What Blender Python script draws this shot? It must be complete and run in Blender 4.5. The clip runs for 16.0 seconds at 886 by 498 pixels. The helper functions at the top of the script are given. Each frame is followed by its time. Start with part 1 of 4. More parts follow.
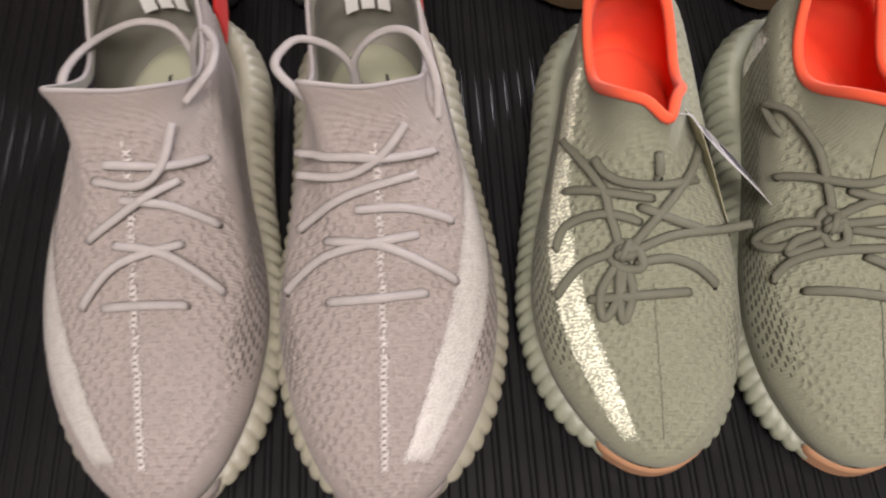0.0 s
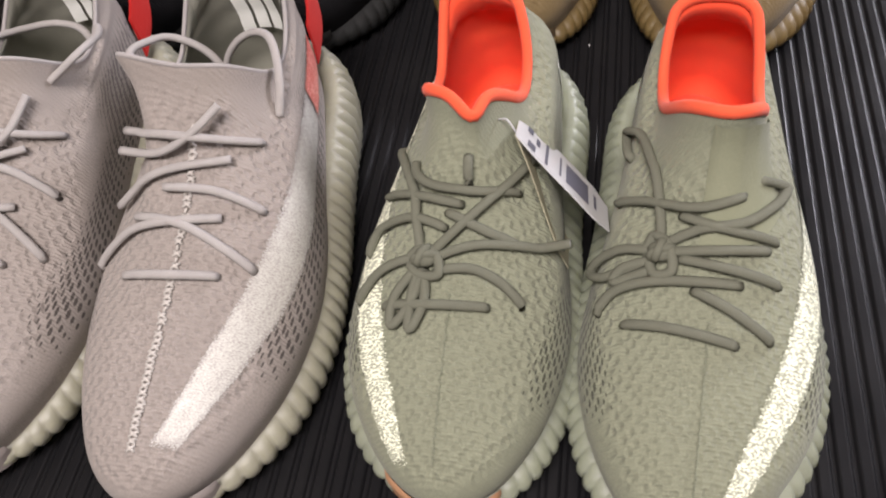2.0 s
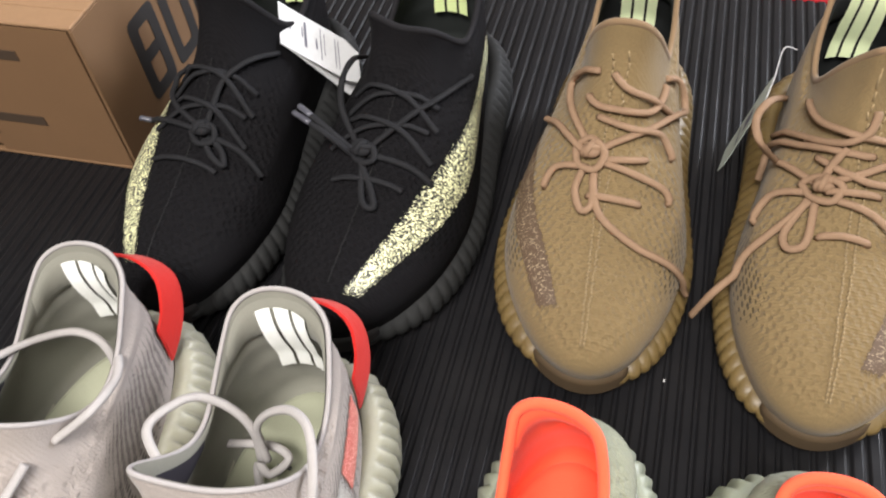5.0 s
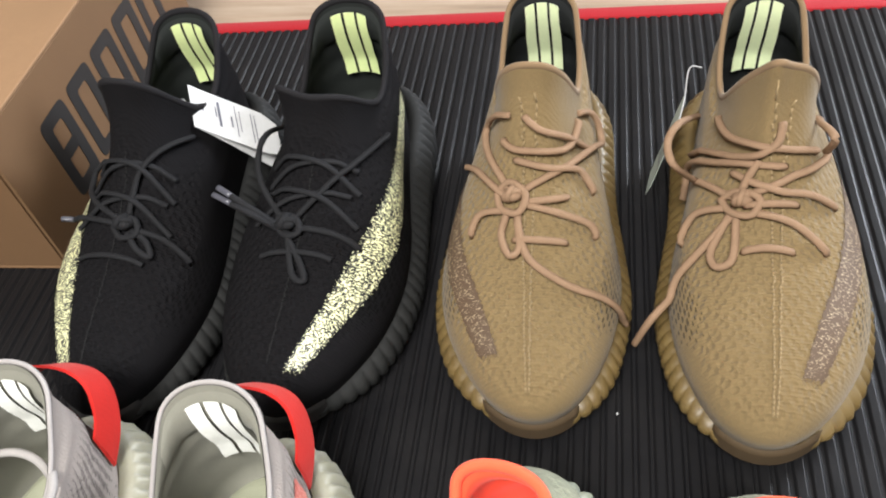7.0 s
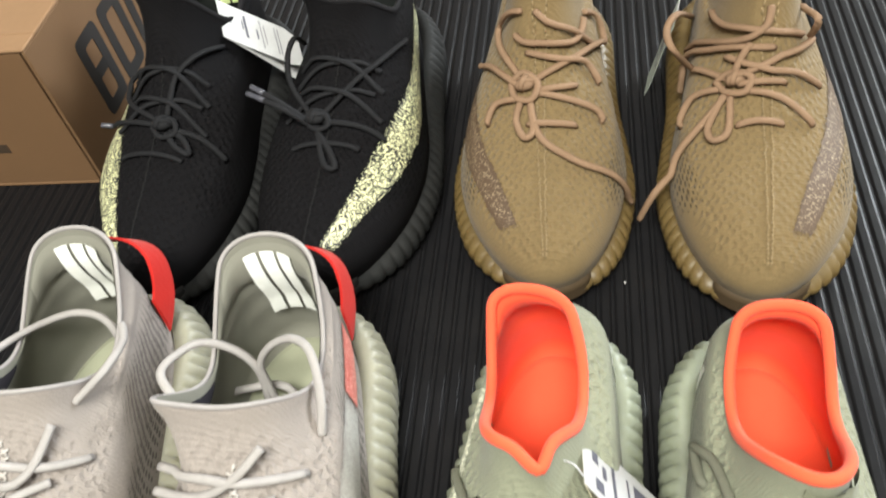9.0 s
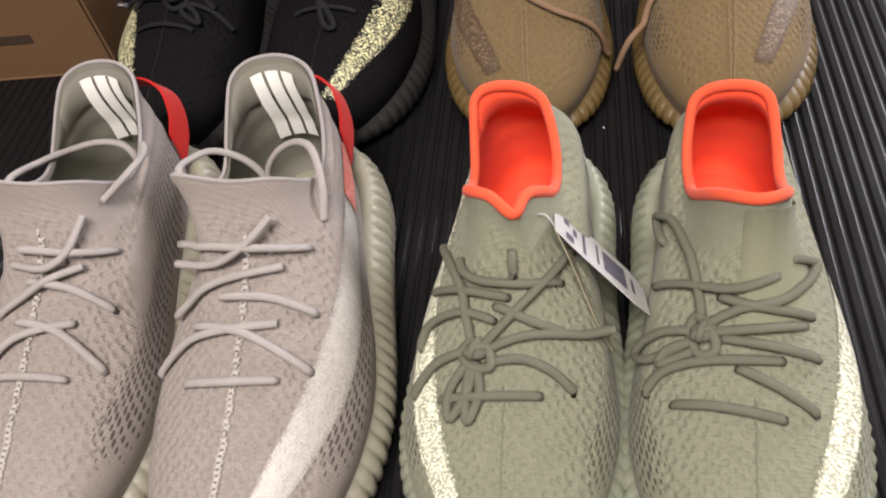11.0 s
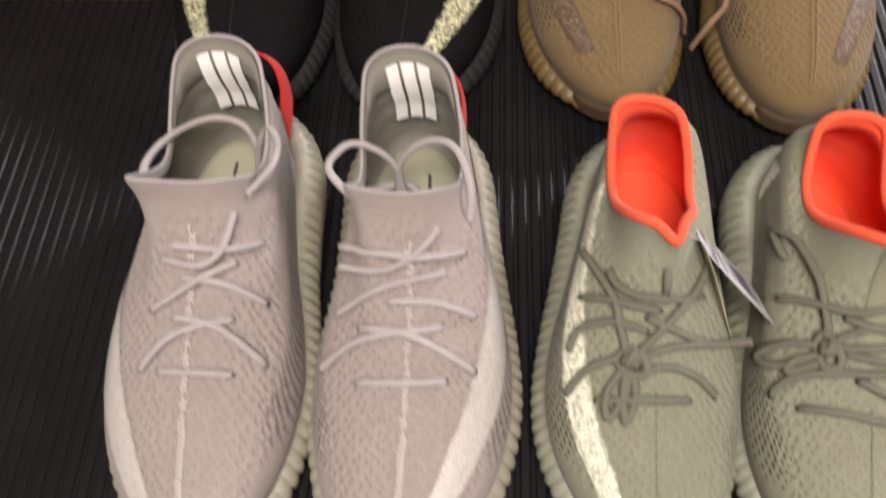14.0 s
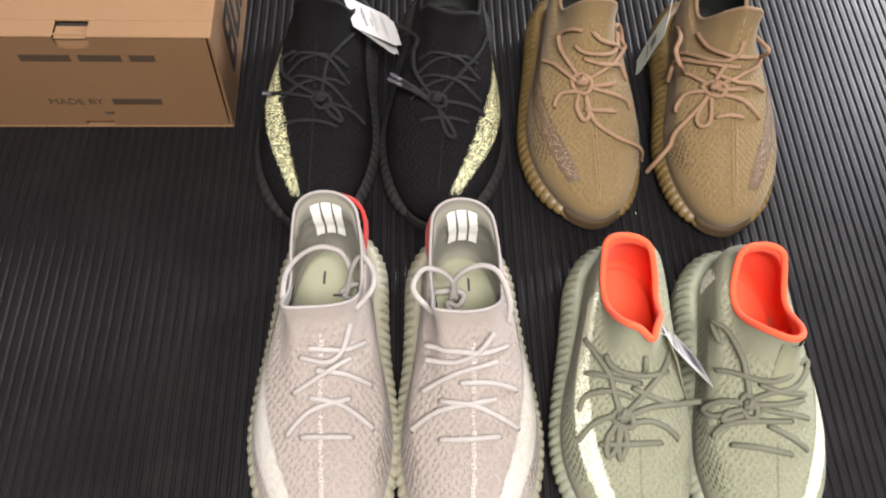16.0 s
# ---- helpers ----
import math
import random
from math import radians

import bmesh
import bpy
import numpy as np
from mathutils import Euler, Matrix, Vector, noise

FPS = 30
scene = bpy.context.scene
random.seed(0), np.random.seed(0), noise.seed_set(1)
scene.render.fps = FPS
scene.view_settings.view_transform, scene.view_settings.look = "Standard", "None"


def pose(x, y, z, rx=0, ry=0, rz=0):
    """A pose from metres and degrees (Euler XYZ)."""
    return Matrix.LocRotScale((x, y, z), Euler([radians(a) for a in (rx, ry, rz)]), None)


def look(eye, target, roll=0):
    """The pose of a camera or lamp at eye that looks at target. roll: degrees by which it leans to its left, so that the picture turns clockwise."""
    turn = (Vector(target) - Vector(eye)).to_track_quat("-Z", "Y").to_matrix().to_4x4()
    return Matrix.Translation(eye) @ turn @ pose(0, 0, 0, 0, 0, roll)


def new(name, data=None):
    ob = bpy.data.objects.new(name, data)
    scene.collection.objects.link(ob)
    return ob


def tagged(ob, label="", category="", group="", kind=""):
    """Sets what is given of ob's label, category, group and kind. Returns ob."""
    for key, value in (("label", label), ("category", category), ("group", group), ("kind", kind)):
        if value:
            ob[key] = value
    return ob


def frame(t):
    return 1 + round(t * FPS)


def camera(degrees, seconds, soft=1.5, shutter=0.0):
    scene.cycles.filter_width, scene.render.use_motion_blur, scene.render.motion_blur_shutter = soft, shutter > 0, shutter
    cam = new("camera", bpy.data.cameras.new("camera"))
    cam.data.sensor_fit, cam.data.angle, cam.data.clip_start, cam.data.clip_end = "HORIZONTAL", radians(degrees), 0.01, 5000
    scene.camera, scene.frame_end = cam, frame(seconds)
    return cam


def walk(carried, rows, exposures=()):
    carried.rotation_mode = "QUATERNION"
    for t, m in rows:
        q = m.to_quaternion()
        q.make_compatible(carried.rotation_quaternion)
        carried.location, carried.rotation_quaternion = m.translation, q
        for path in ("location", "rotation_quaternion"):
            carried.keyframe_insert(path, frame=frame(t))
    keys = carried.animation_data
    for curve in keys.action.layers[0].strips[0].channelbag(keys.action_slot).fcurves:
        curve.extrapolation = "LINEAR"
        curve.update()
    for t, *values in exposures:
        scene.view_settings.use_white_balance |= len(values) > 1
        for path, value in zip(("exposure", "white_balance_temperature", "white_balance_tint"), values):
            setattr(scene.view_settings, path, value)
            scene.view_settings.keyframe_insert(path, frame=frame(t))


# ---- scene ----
from mathutils.bvhtree import BVHTree

cam = camera(56.9, 16.0, 2.0, 0.5)
METRES, EYE, TILT, LEAN, TURN = 1.4, 0.486, -65.0, 0.0, 0.0
ROWS = [
    (0.0, 0.0, 0.0, 0.0, 0.0, 0.0, -0.0),
    (0.5, 0.0354, 0.0353, -0.004, 2.11, 0.95, 2.04),
    (1.0, 0.079, 0.0539, -0.0334, 6.46, 3.25, 0.12),
    (1.5, 0.1102, 0.0414, -0.044, 9.68, 7.37, -3.73),
    (2.0, 0.1371, 0.0334, -0.0445, 11.11, 9.46, -7.67),
    (2.5, 0.1415, 0.0327, -0.0439, 12.2, 9.97, -9.92),
    (3.0, 0.138, 0.0343, -0.0389, 13.23, 9.39, -11.76),
    (3.5, 0.1187, 0.0379, 0.0028, 13.1, 10.35, -14.89),
    (4.0, 0.1021, 0.0318, 0.0442, 13.07, 11.05, -16.78),
    (4.5, 0.0952, 0.0353, 0.0695, 12.21, 11.62, -16.36),
    (5.0, 0.0939, 0.0437, 0.0973, 11.52, 12.19, -14.52),
    (7.5, 0.1143, 0.0472, 0.1119, 11.72, 14.92, -5.51),
    (8.0, 0.1046, 0.0389, 0.0899, 11.13, 14.27, -5.02),
    (8.5, 0.1065, 0.0313, 0.0757, 10.89, 14.03, -4.91),
    (9.0, 0.1038, 0.0249, 0.0502, 10.92, 13.99, -5.05),
    (9.5, 0.1083, 0.0287, 0.0289, 11.08, 13.86, -5.02),
    (10.0, 0.112, 0.0352, 0.0052, 11.84, 13.33, -3.93),
    (12.5, 0.1332, -0.0164, -0.0715, 10.65, 14.45, -4.99),
    (13.0, 0.1055, -0.0178, -0.0576, 9.55, 13.06, -5.12),
    (13.5, 0.0608, -0.02, -0.0362, 6.85, 7.99, -4.18),
    (14.0, 0.0097, -0.0335, 0.0133, 3.27, 4.19, -4.42),
    (14.5, -0.0237, -0.0477, 0.0765, 0.77, 4.06, -4.19),
    (15.0, -0.0331, -0.1015, 0.1068, -0.66, 4.94, -3.0),
    (15.5, -0.0521, -0.155, 0.083, -1.5, 4.65, -2.96),
    (16.0, -0.0632, -0.197, 0.0587, -2.0, 4.26, -2.96),
]
EXPOSURES = [(0.0, -0.18, 6750, 20), (0.5, -0.16, 6700, 20), (1.0, -0.52, 5900, 11), (1.5, -0.16, 5900, 14), (2.0, -0.1, 6550, 18), (3.0, -0.06, 6650, 19), (3.5, -0.12, 6650, 20), (4.0, 0.08, 6600, 17),
             (4.5, 0.36, 6450, 12), (5.0, 0.48, 6400, 11), (7.5, 0.61, 6250, 6), (8.0, 0.66, 6200, 4), (9.0, 0.52, 6500, 3), (10.0, 0.05, 6850, 10), (12.5, -0.11, 6600, 20), (13.5, -0.09, 6650, 20), (14.0, -0.06, 6950, 21), (14.5, 0.1, 6550, 18), (15.0, 0.36, 6550, 16), (16.0, 0.53, 6600, 13)]
walk(cam, [(t, pose(0, 0, EYE, TILT, LEAN, TURN) @ pose(METRES * x, METRES * y, METRES * z, 90 + pitch, roll, yaw)) for t, x, y, z, yaw, pitch, roll in ROWS], EXPOSURES)

# ---- light ----
world = bpy.data.worlds.new("world")
scene.world = world
world.use_nodes = True
world.node_tree.nodes["Background"].inputs[0].default_value = (0.9, 0.95, 1.0, 1)
world.node_tree.nodes["Background"].inputs[1].default_value = 0.05


def area_lamp(name, eye, target, sx, sy, watts, colour):
    data = bpy.data.lights.new(name, "AREA")
    data.shape, data.size, data.size_y, data.energy, data.color = "RECTANGLE", sx, sy, watts, colour
    ob = new(name, data)
    ob.matrix_world = look(eye, target)
    return ob


area_lamp("ceiling_lamp", (0.1, -0.85, 2.4), (0.1, 0.1, 0), 1.2, 0.7, 100, (1.0, 0.96, 0.91))
area_lamp("window_light", (2.35, 2.8, 1.35), (0.3, 0.4, 0.1), 1.1, 1.2, 150, (0.9, 0.93, 1.0))


# ---- materials ----
def material(name, rough=0.7, metal=0.0):
    m = bpy.data.materials.new(name)
    m.use_nodes = True
    nt = m.node_tree
    b = nt.nodes["Principled BSDF"]
    b.inputs["Roughness"].default_value, b.inputs["Metallic"].default_value = rough, metal
    return m, nt, b


def node(nt, kind, **values):
    n = nt.nodes.new(kind)
    for key, value in values.items():
        n.inputs[key.replace("_", " ")].default_value = value
    return n


def coords(nt, which="Object"):
    return nt.nodes.new("ShaderNodeTexCoord").outputs[which]


def ramp(nt, fac, stops):
    r = nt.nodes.new("ShaderNodeValToRGB")
    while len(r.color_ramp.elements) < len(stops):
        r.color_ramp.elements.new(0.5)
    for e, (p, c) in zip(r.color_ramp.elements, stops):
        e.position, e.color = p, (*c, 1)
    nt.links.new(fac, r.inputs[0])
    return r.outputs[0]


def noise_tex(nt, co, scale, detail=3.0, rough=0.6):
    n = node(nt, "ShaderNodeTexNoise", Scale=scale, Detail=detail, Roughness=rough)
    nt.links.new(co, n.inputs["Vector"])
    return n.outputs["Fac"]


def mix(nt, fac, a, b, blend="MIX"):
    m = nt.nodes.new("ShaderNodeMix")
    m.data_type, m.blend_type = "RGBA", blend
    for socket, value in ((m.inputs[0], fac), (m.inputs[6], a), (m.inputs[7], b)):
        if isinstance(value, (int, float)):
            socket.default_value = value
        elif isinstance(value, tuple):
            socket.default_value = (*value, 1)
        else:
            nt.links.new(value, socket)
    return m.outputs[2]


def math_node(nt, op, a, b):
    m = nt.nodes.new("ShaderNodeMath")
    m.operation = op
    for socket, value in zip(m.inputs, (a, b)):
        if isinstance(value, (int, float)):
            socket.default_value = value
        else:
            nt.links.new(value, socket)
    return m.outputs[0]


def bump(nt, b, height, strength, distance):
    n = node(nt, "ShaderNodeBump", Strength=strength, Distance=distance)
    nt.links.new(height, n.inputs["Height"])
    nt.links.new(n.outputs[0], b.inputs["Normal"])


def shade(c, f):
    return tuple(min(1.0, v * f) for v in c)


def knit(name, base, dent_shade=0.55):
    """Knitted upper: rows of small oval dents, fine yarn grain, open mesh where the perforation attribute is set."""
    m, nt, b = material(name, 0.85)
    uv = coords(nt, "UV")
    wob = node(nt, "ShaderNodeTexNoise", Scale=60.0, Detail=2.0)
    nt.links.new(uv, wob.inputs["Vector"])
    body = nt.nodes.new("ShaderNodeVectorMath")
    body.operation = "MULTIPLY_ADD"
    nt.links.new(wob.outputs["Color"], body.inputs[0])
    body.inputs[1].default_value = (0.005, 0.004, 0.002)
    nt.links.new(coords(nt), body.inputs[2])
    def placed(sx, sy, sz):
        st = nt.nodes.new("ShaderNodeMapping")
        st.inputs["Scale"].default_value = (sx, sy, sz)
        nt.links.new(body.outputs[0], st.inputs["Vector"])
        return st.outputs[0]
    # staggered rows: the lattice is turned by half a step
    xyz = nt.nodes.new("ShaderNodeSeparateXYZ")
    nt.links.new(body.outputs[0], xyz.inputs[0])
    along, across = math_node(nt, "MULTIPLY", xyz.outputs["X"], 140.0), math_node(nt, "MULTIPLY", xyz.outputs["Y"], 122.0)
    lattice = nt.nodes.new("ShaderNodeCombineXYZ")
    nt.links.new(math_node(nt, "ADD", along, across), lattice.inputs[0])
    nt.links.new(math_node(nt, "SUBTRACT", along, across), lattice.inputs[1])
    dent = node(nt, "ShaderNodeTexVoronoi", Scale=1.0, Randomness=0.45)
    dent.voronoi_dimensions = "2D"
    nt.links.new(lattice.outputs[0], dent.inputs["Vector"])
    dip = ramp(nt, dent.outputs["Distance"], [(0.10, (0, 0, 0)), (0.48, (1, 1, 1))])
    face = nt.nodes.new("ShaderNodeNewGeometry")
    tilt = nt.nodes.new("ShaderNodeSeparateXYZ")
    nt.links.new(face.outputs["Normal"], tilt.inputs[0])
    dip = mix(nt, ramp(nt, tilt.outputs["Z"], [(0.4, (0, 0, 0)), (0.7, (1, 1, 1))]), (1.0, 1.0, 1.0), dip)
    yarn = node(nt, "ShaderNodeTexWave", Scale=1.0, Distortion=2.0, Detail=1.0)
    yarn.bands_direction = "Y"
    nt.links.new(placed(60, 150, 60), yarn.inputs["Vector"])
    fine = noise_tex(nt, coords(nt), 900, 2)
    large = noise_tex(nt, coords(nt), 28, 3)
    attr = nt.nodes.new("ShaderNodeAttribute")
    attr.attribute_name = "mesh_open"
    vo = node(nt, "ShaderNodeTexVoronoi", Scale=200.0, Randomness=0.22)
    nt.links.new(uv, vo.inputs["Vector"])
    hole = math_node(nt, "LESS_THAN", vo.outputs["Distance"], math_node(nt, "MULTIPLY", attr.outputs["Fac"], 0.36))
    col = mix(nt, ramp(nt, fine, [(0.3, (0, 0, 0)), (0.7, (1, 1, 1))]), shade(base, 0.85), shade(base, 1.12))
    col = mix(nt, ramp(nt, large, [(0.35, (0, 0, 0)), (0.65, (1, 1, 1))]), col, shade(base, 0.95))
    # shade inside dents and mesh holes is painted into the base colour
    col = mix(nt, dip, mix(nt, 0.1, col, shade(base, dent_shade)), col)
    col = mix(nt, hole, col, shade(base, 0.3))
    nt.links.new(col, b.inputs["Base Color"])
    h = math_node(nt, "ADD", math_node(nt, "MULTIPLY", dip, 0.75), math_node(nt, "MULTIPLY", fine, 0.3))
    h = math_node(nt, "ADD", h, math_node(nt, "MULTIPLY", math_node(nt, "MULTIPLY", yarn.outputs["Fac"], math_node(nt, "MAXIMUM", tilt.outputs["Z"], 0.0)), 0.22))
    h = math_node(nt, "SUBTRACT", h, math_node(nt, "MULTIPLY", hole, 1.2))
    bump(nt, b, h, 0.9, 0.0017)
    b.inputs["Specular IOR Level"].default_value = 0.2 if base[0] > 0.05 else 0.1
    b.inputs["Sheen Weight"].default_value = 0.12 if base[0] > 0.05 else 0.0
    return m


def cloth(name, base, rough=0.85, scale=1100, strength=0.35, sheen=0.1):
    m, nt, b = material(name, rough)
    fine = noise_tex(nt, coords(nt), scale, 2)
    large = noise_tex(nt, coords(nt), 45, 3)
    col = mix(nt, fine, shade(base, 0.84), shade(base, 1.14))
    col = mix(nt, ramp(nt, large, [(0.3, (0, 0, 0)), (0.7, (1, 1, 1))]), col, shade(base, 0.93))
    nt.links.new(col, b.inputs["Base Color"])
    bump(nt, b, fine, strength, 0.0006)
    b.inputs["Specular IOR Level"].default_value = 0.2
    b.inputs["Sheen Weight"].default_value = sheen if base[0] > 0.05 else 0.0
    return m


def lace_cloth(name, base):
    """Round woven cord: fine slanting braid."""
    m, nt, b = material(name, 0.8)
    b.inputs["Specular IOR Level"].default_value = 0.25
    wv = node(nt, "ShaderNodeTexWave", Scale=420.0, Distortion=0.6)
    nt.links.new(coords(nt, "UV"), wv.inputs["Vector"])
    wv.bands_direction = "DIAGONAL"
    large = noise_tex(nt, coords(nt), 120, 3)
    col = mix(nt, wv.outputs["Fac"], shade(base, 0.85), shade(base, 1.08))
    col = mix(nt, ramp(nt, large, [(0.35, (0, 0, 0)), (0.7, (1, 1, 1))]), col, shade(base, 0.88))
    nt.links.new(col, b.inputs["Base Color"])
    bump(nt, b, wv.outputs["Fac"], 0.35, 0.0005)
    return m


def foam_sole(name, base, clear=0.0, rough=0.45):
    m, nt, b = material(name, rough)
    large = noise_tex(nt, coords(nt), 60, 4)
    fine = noise_tex(nt, coords(nt), 600, 2)
    col = mix(nt, ramp(nt, large, [(0.3, (0, 0, 0)), (0.7, (1, 1, 1))]), shade(base, 0.88), shade(base, 1.08))
    nt.links.new(col, b.inputs["Base Color"])
    b.inputs["Subsurface Weight"].default_value = clear
    b.inputs["Subsurface Radius"].default_value = (0.006, 0.006, 0.004)
    b.inputs["Subsurface Scale"].default_value = 1.0
    bump(nt, b, fine, 0.2, 0.0004)
    return m


def reflective(name, base, yarn, amount, scale=700, rough=0.35, soft=0.1, blur=0.015):
    """Band of reflective yarn: bright flecks among threads of the base cloth."""
    m, nt, b = material(name, rough)
    uv = coords(nt, "UV")
    st = nt.nodes.new("ShaderNodeMapping")
    st.inputs["Scale"].default_value = (0.55, 1.0, 1.0)
    nt.links.new(uv, st.inputs["Vector"])
    f = noise_tex(nt, st.outputs[0], scale, 2, 0.7)
    big = noise_tex(nt, uv, 160, 2)
    fac = math_node(nt, "ADD", f, math_node(nt, "MULTIPLY", math_node(nt, "SUBTRACT", big, 0.5), 0.3))
    attr = nt.nodes.new("ShaderNodeAttribute")
    attr.attribute_name = "inside"
    edge = math_node(nt, "MULTIPLY", math_node(nt, "SUBTRACT", attr.outputs["Fac"], 1.0), soft)
    fac = math_node(nt, "ADD", fac, edge)
    mask = ramp(nt, fac, [(amount - blur, (0, 0, 0)), (amount + blur, (1, 1, 1))])
    cover = math_node(nt, "ADD", attr.outputs["Fac"], math_node(nt, "MULTIPLY", math_node(nt, "SUBTRACT", f, 0.5), 1.6))
    nt.links.new(ramp(nt, cover, [(0.30, (0, 0, 0)), (0.42, (1, 1, 1))]), b.inputs["Alpha"])
    col = mix(nt, mask, base, yarn)
    nt.links.new(col, b.inputs["Base Color"])
    nt.links.new(math_node(nt, "MULTIPLY", mask, 0.1), b.inputs["Metallic"])
    bump(nt, b, f, 0.5, 0.0006)
    return m


def cardboard(name, base):
    m, nt, b = material(name, 0.8)
    co = coords(nt)
    st = nt.nodes.new("ShaderNodeMapping")
    st.inputs["Scale"].default_value = (1, 1, 8)
    nt.links.new(co, st.inputs["Vector"])
    fibre = noise_tex(nt, st.outputs[0], 130, 5, 0.7)
    big = noise_tex(nt, co, 9, 3)
    col = mix(nt, fibre, shade(base, 0.86), shade(base, 1.1))
    col = mix(nt, ramp(nt, big, [(0.35, (0, 0, 0)), (0.7, (1, 1, 1))]), col, shade(base, 0.9))
    nt.links.new(col, b.inputs["Base Color"])
    bump(nt, b, fibre, 0.15, 0.0006)
    return m


def plain(name, base, rough=0.6, scale=300, metal=0.0):
    m, nt, b = material(name, rough, metal)
    f = noise_tex(nt, coords(nt), scale, 3)
    nt.links.new(mix(nt, f, shade(base, 0.9), shade(base, 1.08)), b.inputs["Base Color"])
    bump(nt, b, f, 0.1, 0.0004)
    return m


def mat_rubber():
    m, nt, b = material("ribbed_rubber", 0.42)
    b.inputs["Specular IOR Level"].default_value = 0.22
    co = coords(nt)
    st = nt.nodes.new("ShaderNodeMapping")
    st.inputs["Scale"].default_value = (1, 0.12, 1)
    nt.links.new(co, st.inputs["Vector"])
    streak = noise_tex(nt, st.outputs[0], 260, 3)
    dust = noise_tex(nt, co, 14, 5, 0.65)
    col = mix(nt, streak, (0.006, 0.006, 0.0068), (0.0105, 0.0102, 0.0112))
    col = mix(nt, ramp(nt, dust, [(0.45, (0, 0, 0)), (0.8, (1, 1, 1))]), col, (0.0115, 0.011, 0.0115))
    nt.links.new(col, b.inputs["Base Color"])
    nt.links.new(ramp(nt, dust, [(0.3, (0.28, 0.28, 0.28)), (0.75, (0.42, 0.42, 0.42))]), b.inputs["Roughness"])
    bump(nt, b, streak, 0.2, 0.0004)
    return m


def wood(name):
    m, nt, b = material(name, 0.5)
    info = nt.nodes.new("ShaderNodeObjectInfo")
    st = nt.nodes.new("ShaderNodeMapping")
    st.inputs["Scale"].default_value = (0.6, 9, 9)
    nt.links.new(coords(nt), st.inputs["Vector"])
    shift = nt.nodes.new("ShaderNodeVectorMath")
    shift.operation = "ADD"
    nt.links.new(st.outputs[0], shift.inputs[0])
    sh = nt.nodes.new("ShaderNodeCombineXYZ")
    nt.links.new(math_node(nt, "MULTIPLY", info.outputs["Random"], 40.0), sh.inputs[0])
    nt.links.new(sh.outputs[0], shift.inputs[1])
    g = noise_tex(nt, shift.outputs[0], 7, 6, 0.65)
    col = ramp(nt, g, [(0.3, (0.21, 0.15, 0.105)), (0.5, (0.33, 0.25, 0.18)), (0.7, (0.42, 0.33, 0.25))])
    col = mix(nt, math_node(nt, "MULTIPLY", info.outputs["Random"], 0.35), col, (0.25, 0.18, 0.13))
    nt.links.new(col, b.inputs["Base Color"])
    bump(nt, b, g, 0.15, 0.001)
    return m


# ---- mesh helpers ----
def grid(rows, closed=False):
    """A bmesh from rows of points of equal length; closed joins the ends of each row. UVs run in metres."""
    bm = bmesh.new()
    uvl = bm.loops.layers.uv.new("UVMap")
    vs = [[bm.verts.new(p) for p in r] for r in rows]
    n = len(rows[0])
    mid = len(rows) // 2
    us = [0.0]
    for j in range(n):
        us.append(us[-1] + (Vector(rows[mid][(j + 1) % n]) - Vector(rows[mid][j])).length)
    ws = [0.0]
    for i in range(len(rows) - 1):
        ws.append(ws[-1] + max((Vector(rows[i + 1][j]) - Vector(rows[i][j])).length for j in (0, n // 4)))
    for i in range(len(rows) - 1):
        for j in range(n if closed else n - 1):
            j2 = (j + 1) % n
            try:
                f = bm.faces.new((vs[i][j], vs[i][j2], vs[i + 1][j2], vs[i + 1][j]))
            except ValueError:
                continue
            for loop, (a, c) in zip(f.loops, ((j, i), (j + 1, i), (j + 1, i + 1), (j, i + 1))):
                loop[uvl].uv = (us[a], ws[c])
    return bm, vs


def part(name, bm, mat, parent=None, label="", smooth=True):
    me = bpy.data.meshes.new(name)
    bm.normal_update()
    bm.to_mesh(me)
    bm.free()
    if smooth:
        me.polygons.foreach_set("use_smooth", [True] * len(me.polygons))
    me.materials.append(mat)
    ob = new(name, me)
    if parent is not None:
        ob.parent = parent
    if label:
        ob["label"] = label
    return ob


def spline(points, per=8, loop=False):
    """Catmull-Rom through the points."""
    pts = [Vector(p) for p in points]
    out, n = [], len(pts)
    for i in range(n if loop else n - 1):
        if loop:
            a, b, c, d = pts[i - 1], pts[i], pts[(i + 1) % n], pts[(i + 2) % n]
        else:
            a, b, c, d = pts[max(i - 1, 0)], pts[i], pts[i + 1], pts[min(i + 2, n - 1)]
        for k in range(per):
            t = k / per
            out.append(0.5 * ((2 * b) + (c - a) * t + (2 * a - 5 * b + 4 * c - d) * t * t + (3 * b - a - 3 * c + d) * t ** 3))
    if not loop:
        out.append(pts[-1])
    return out


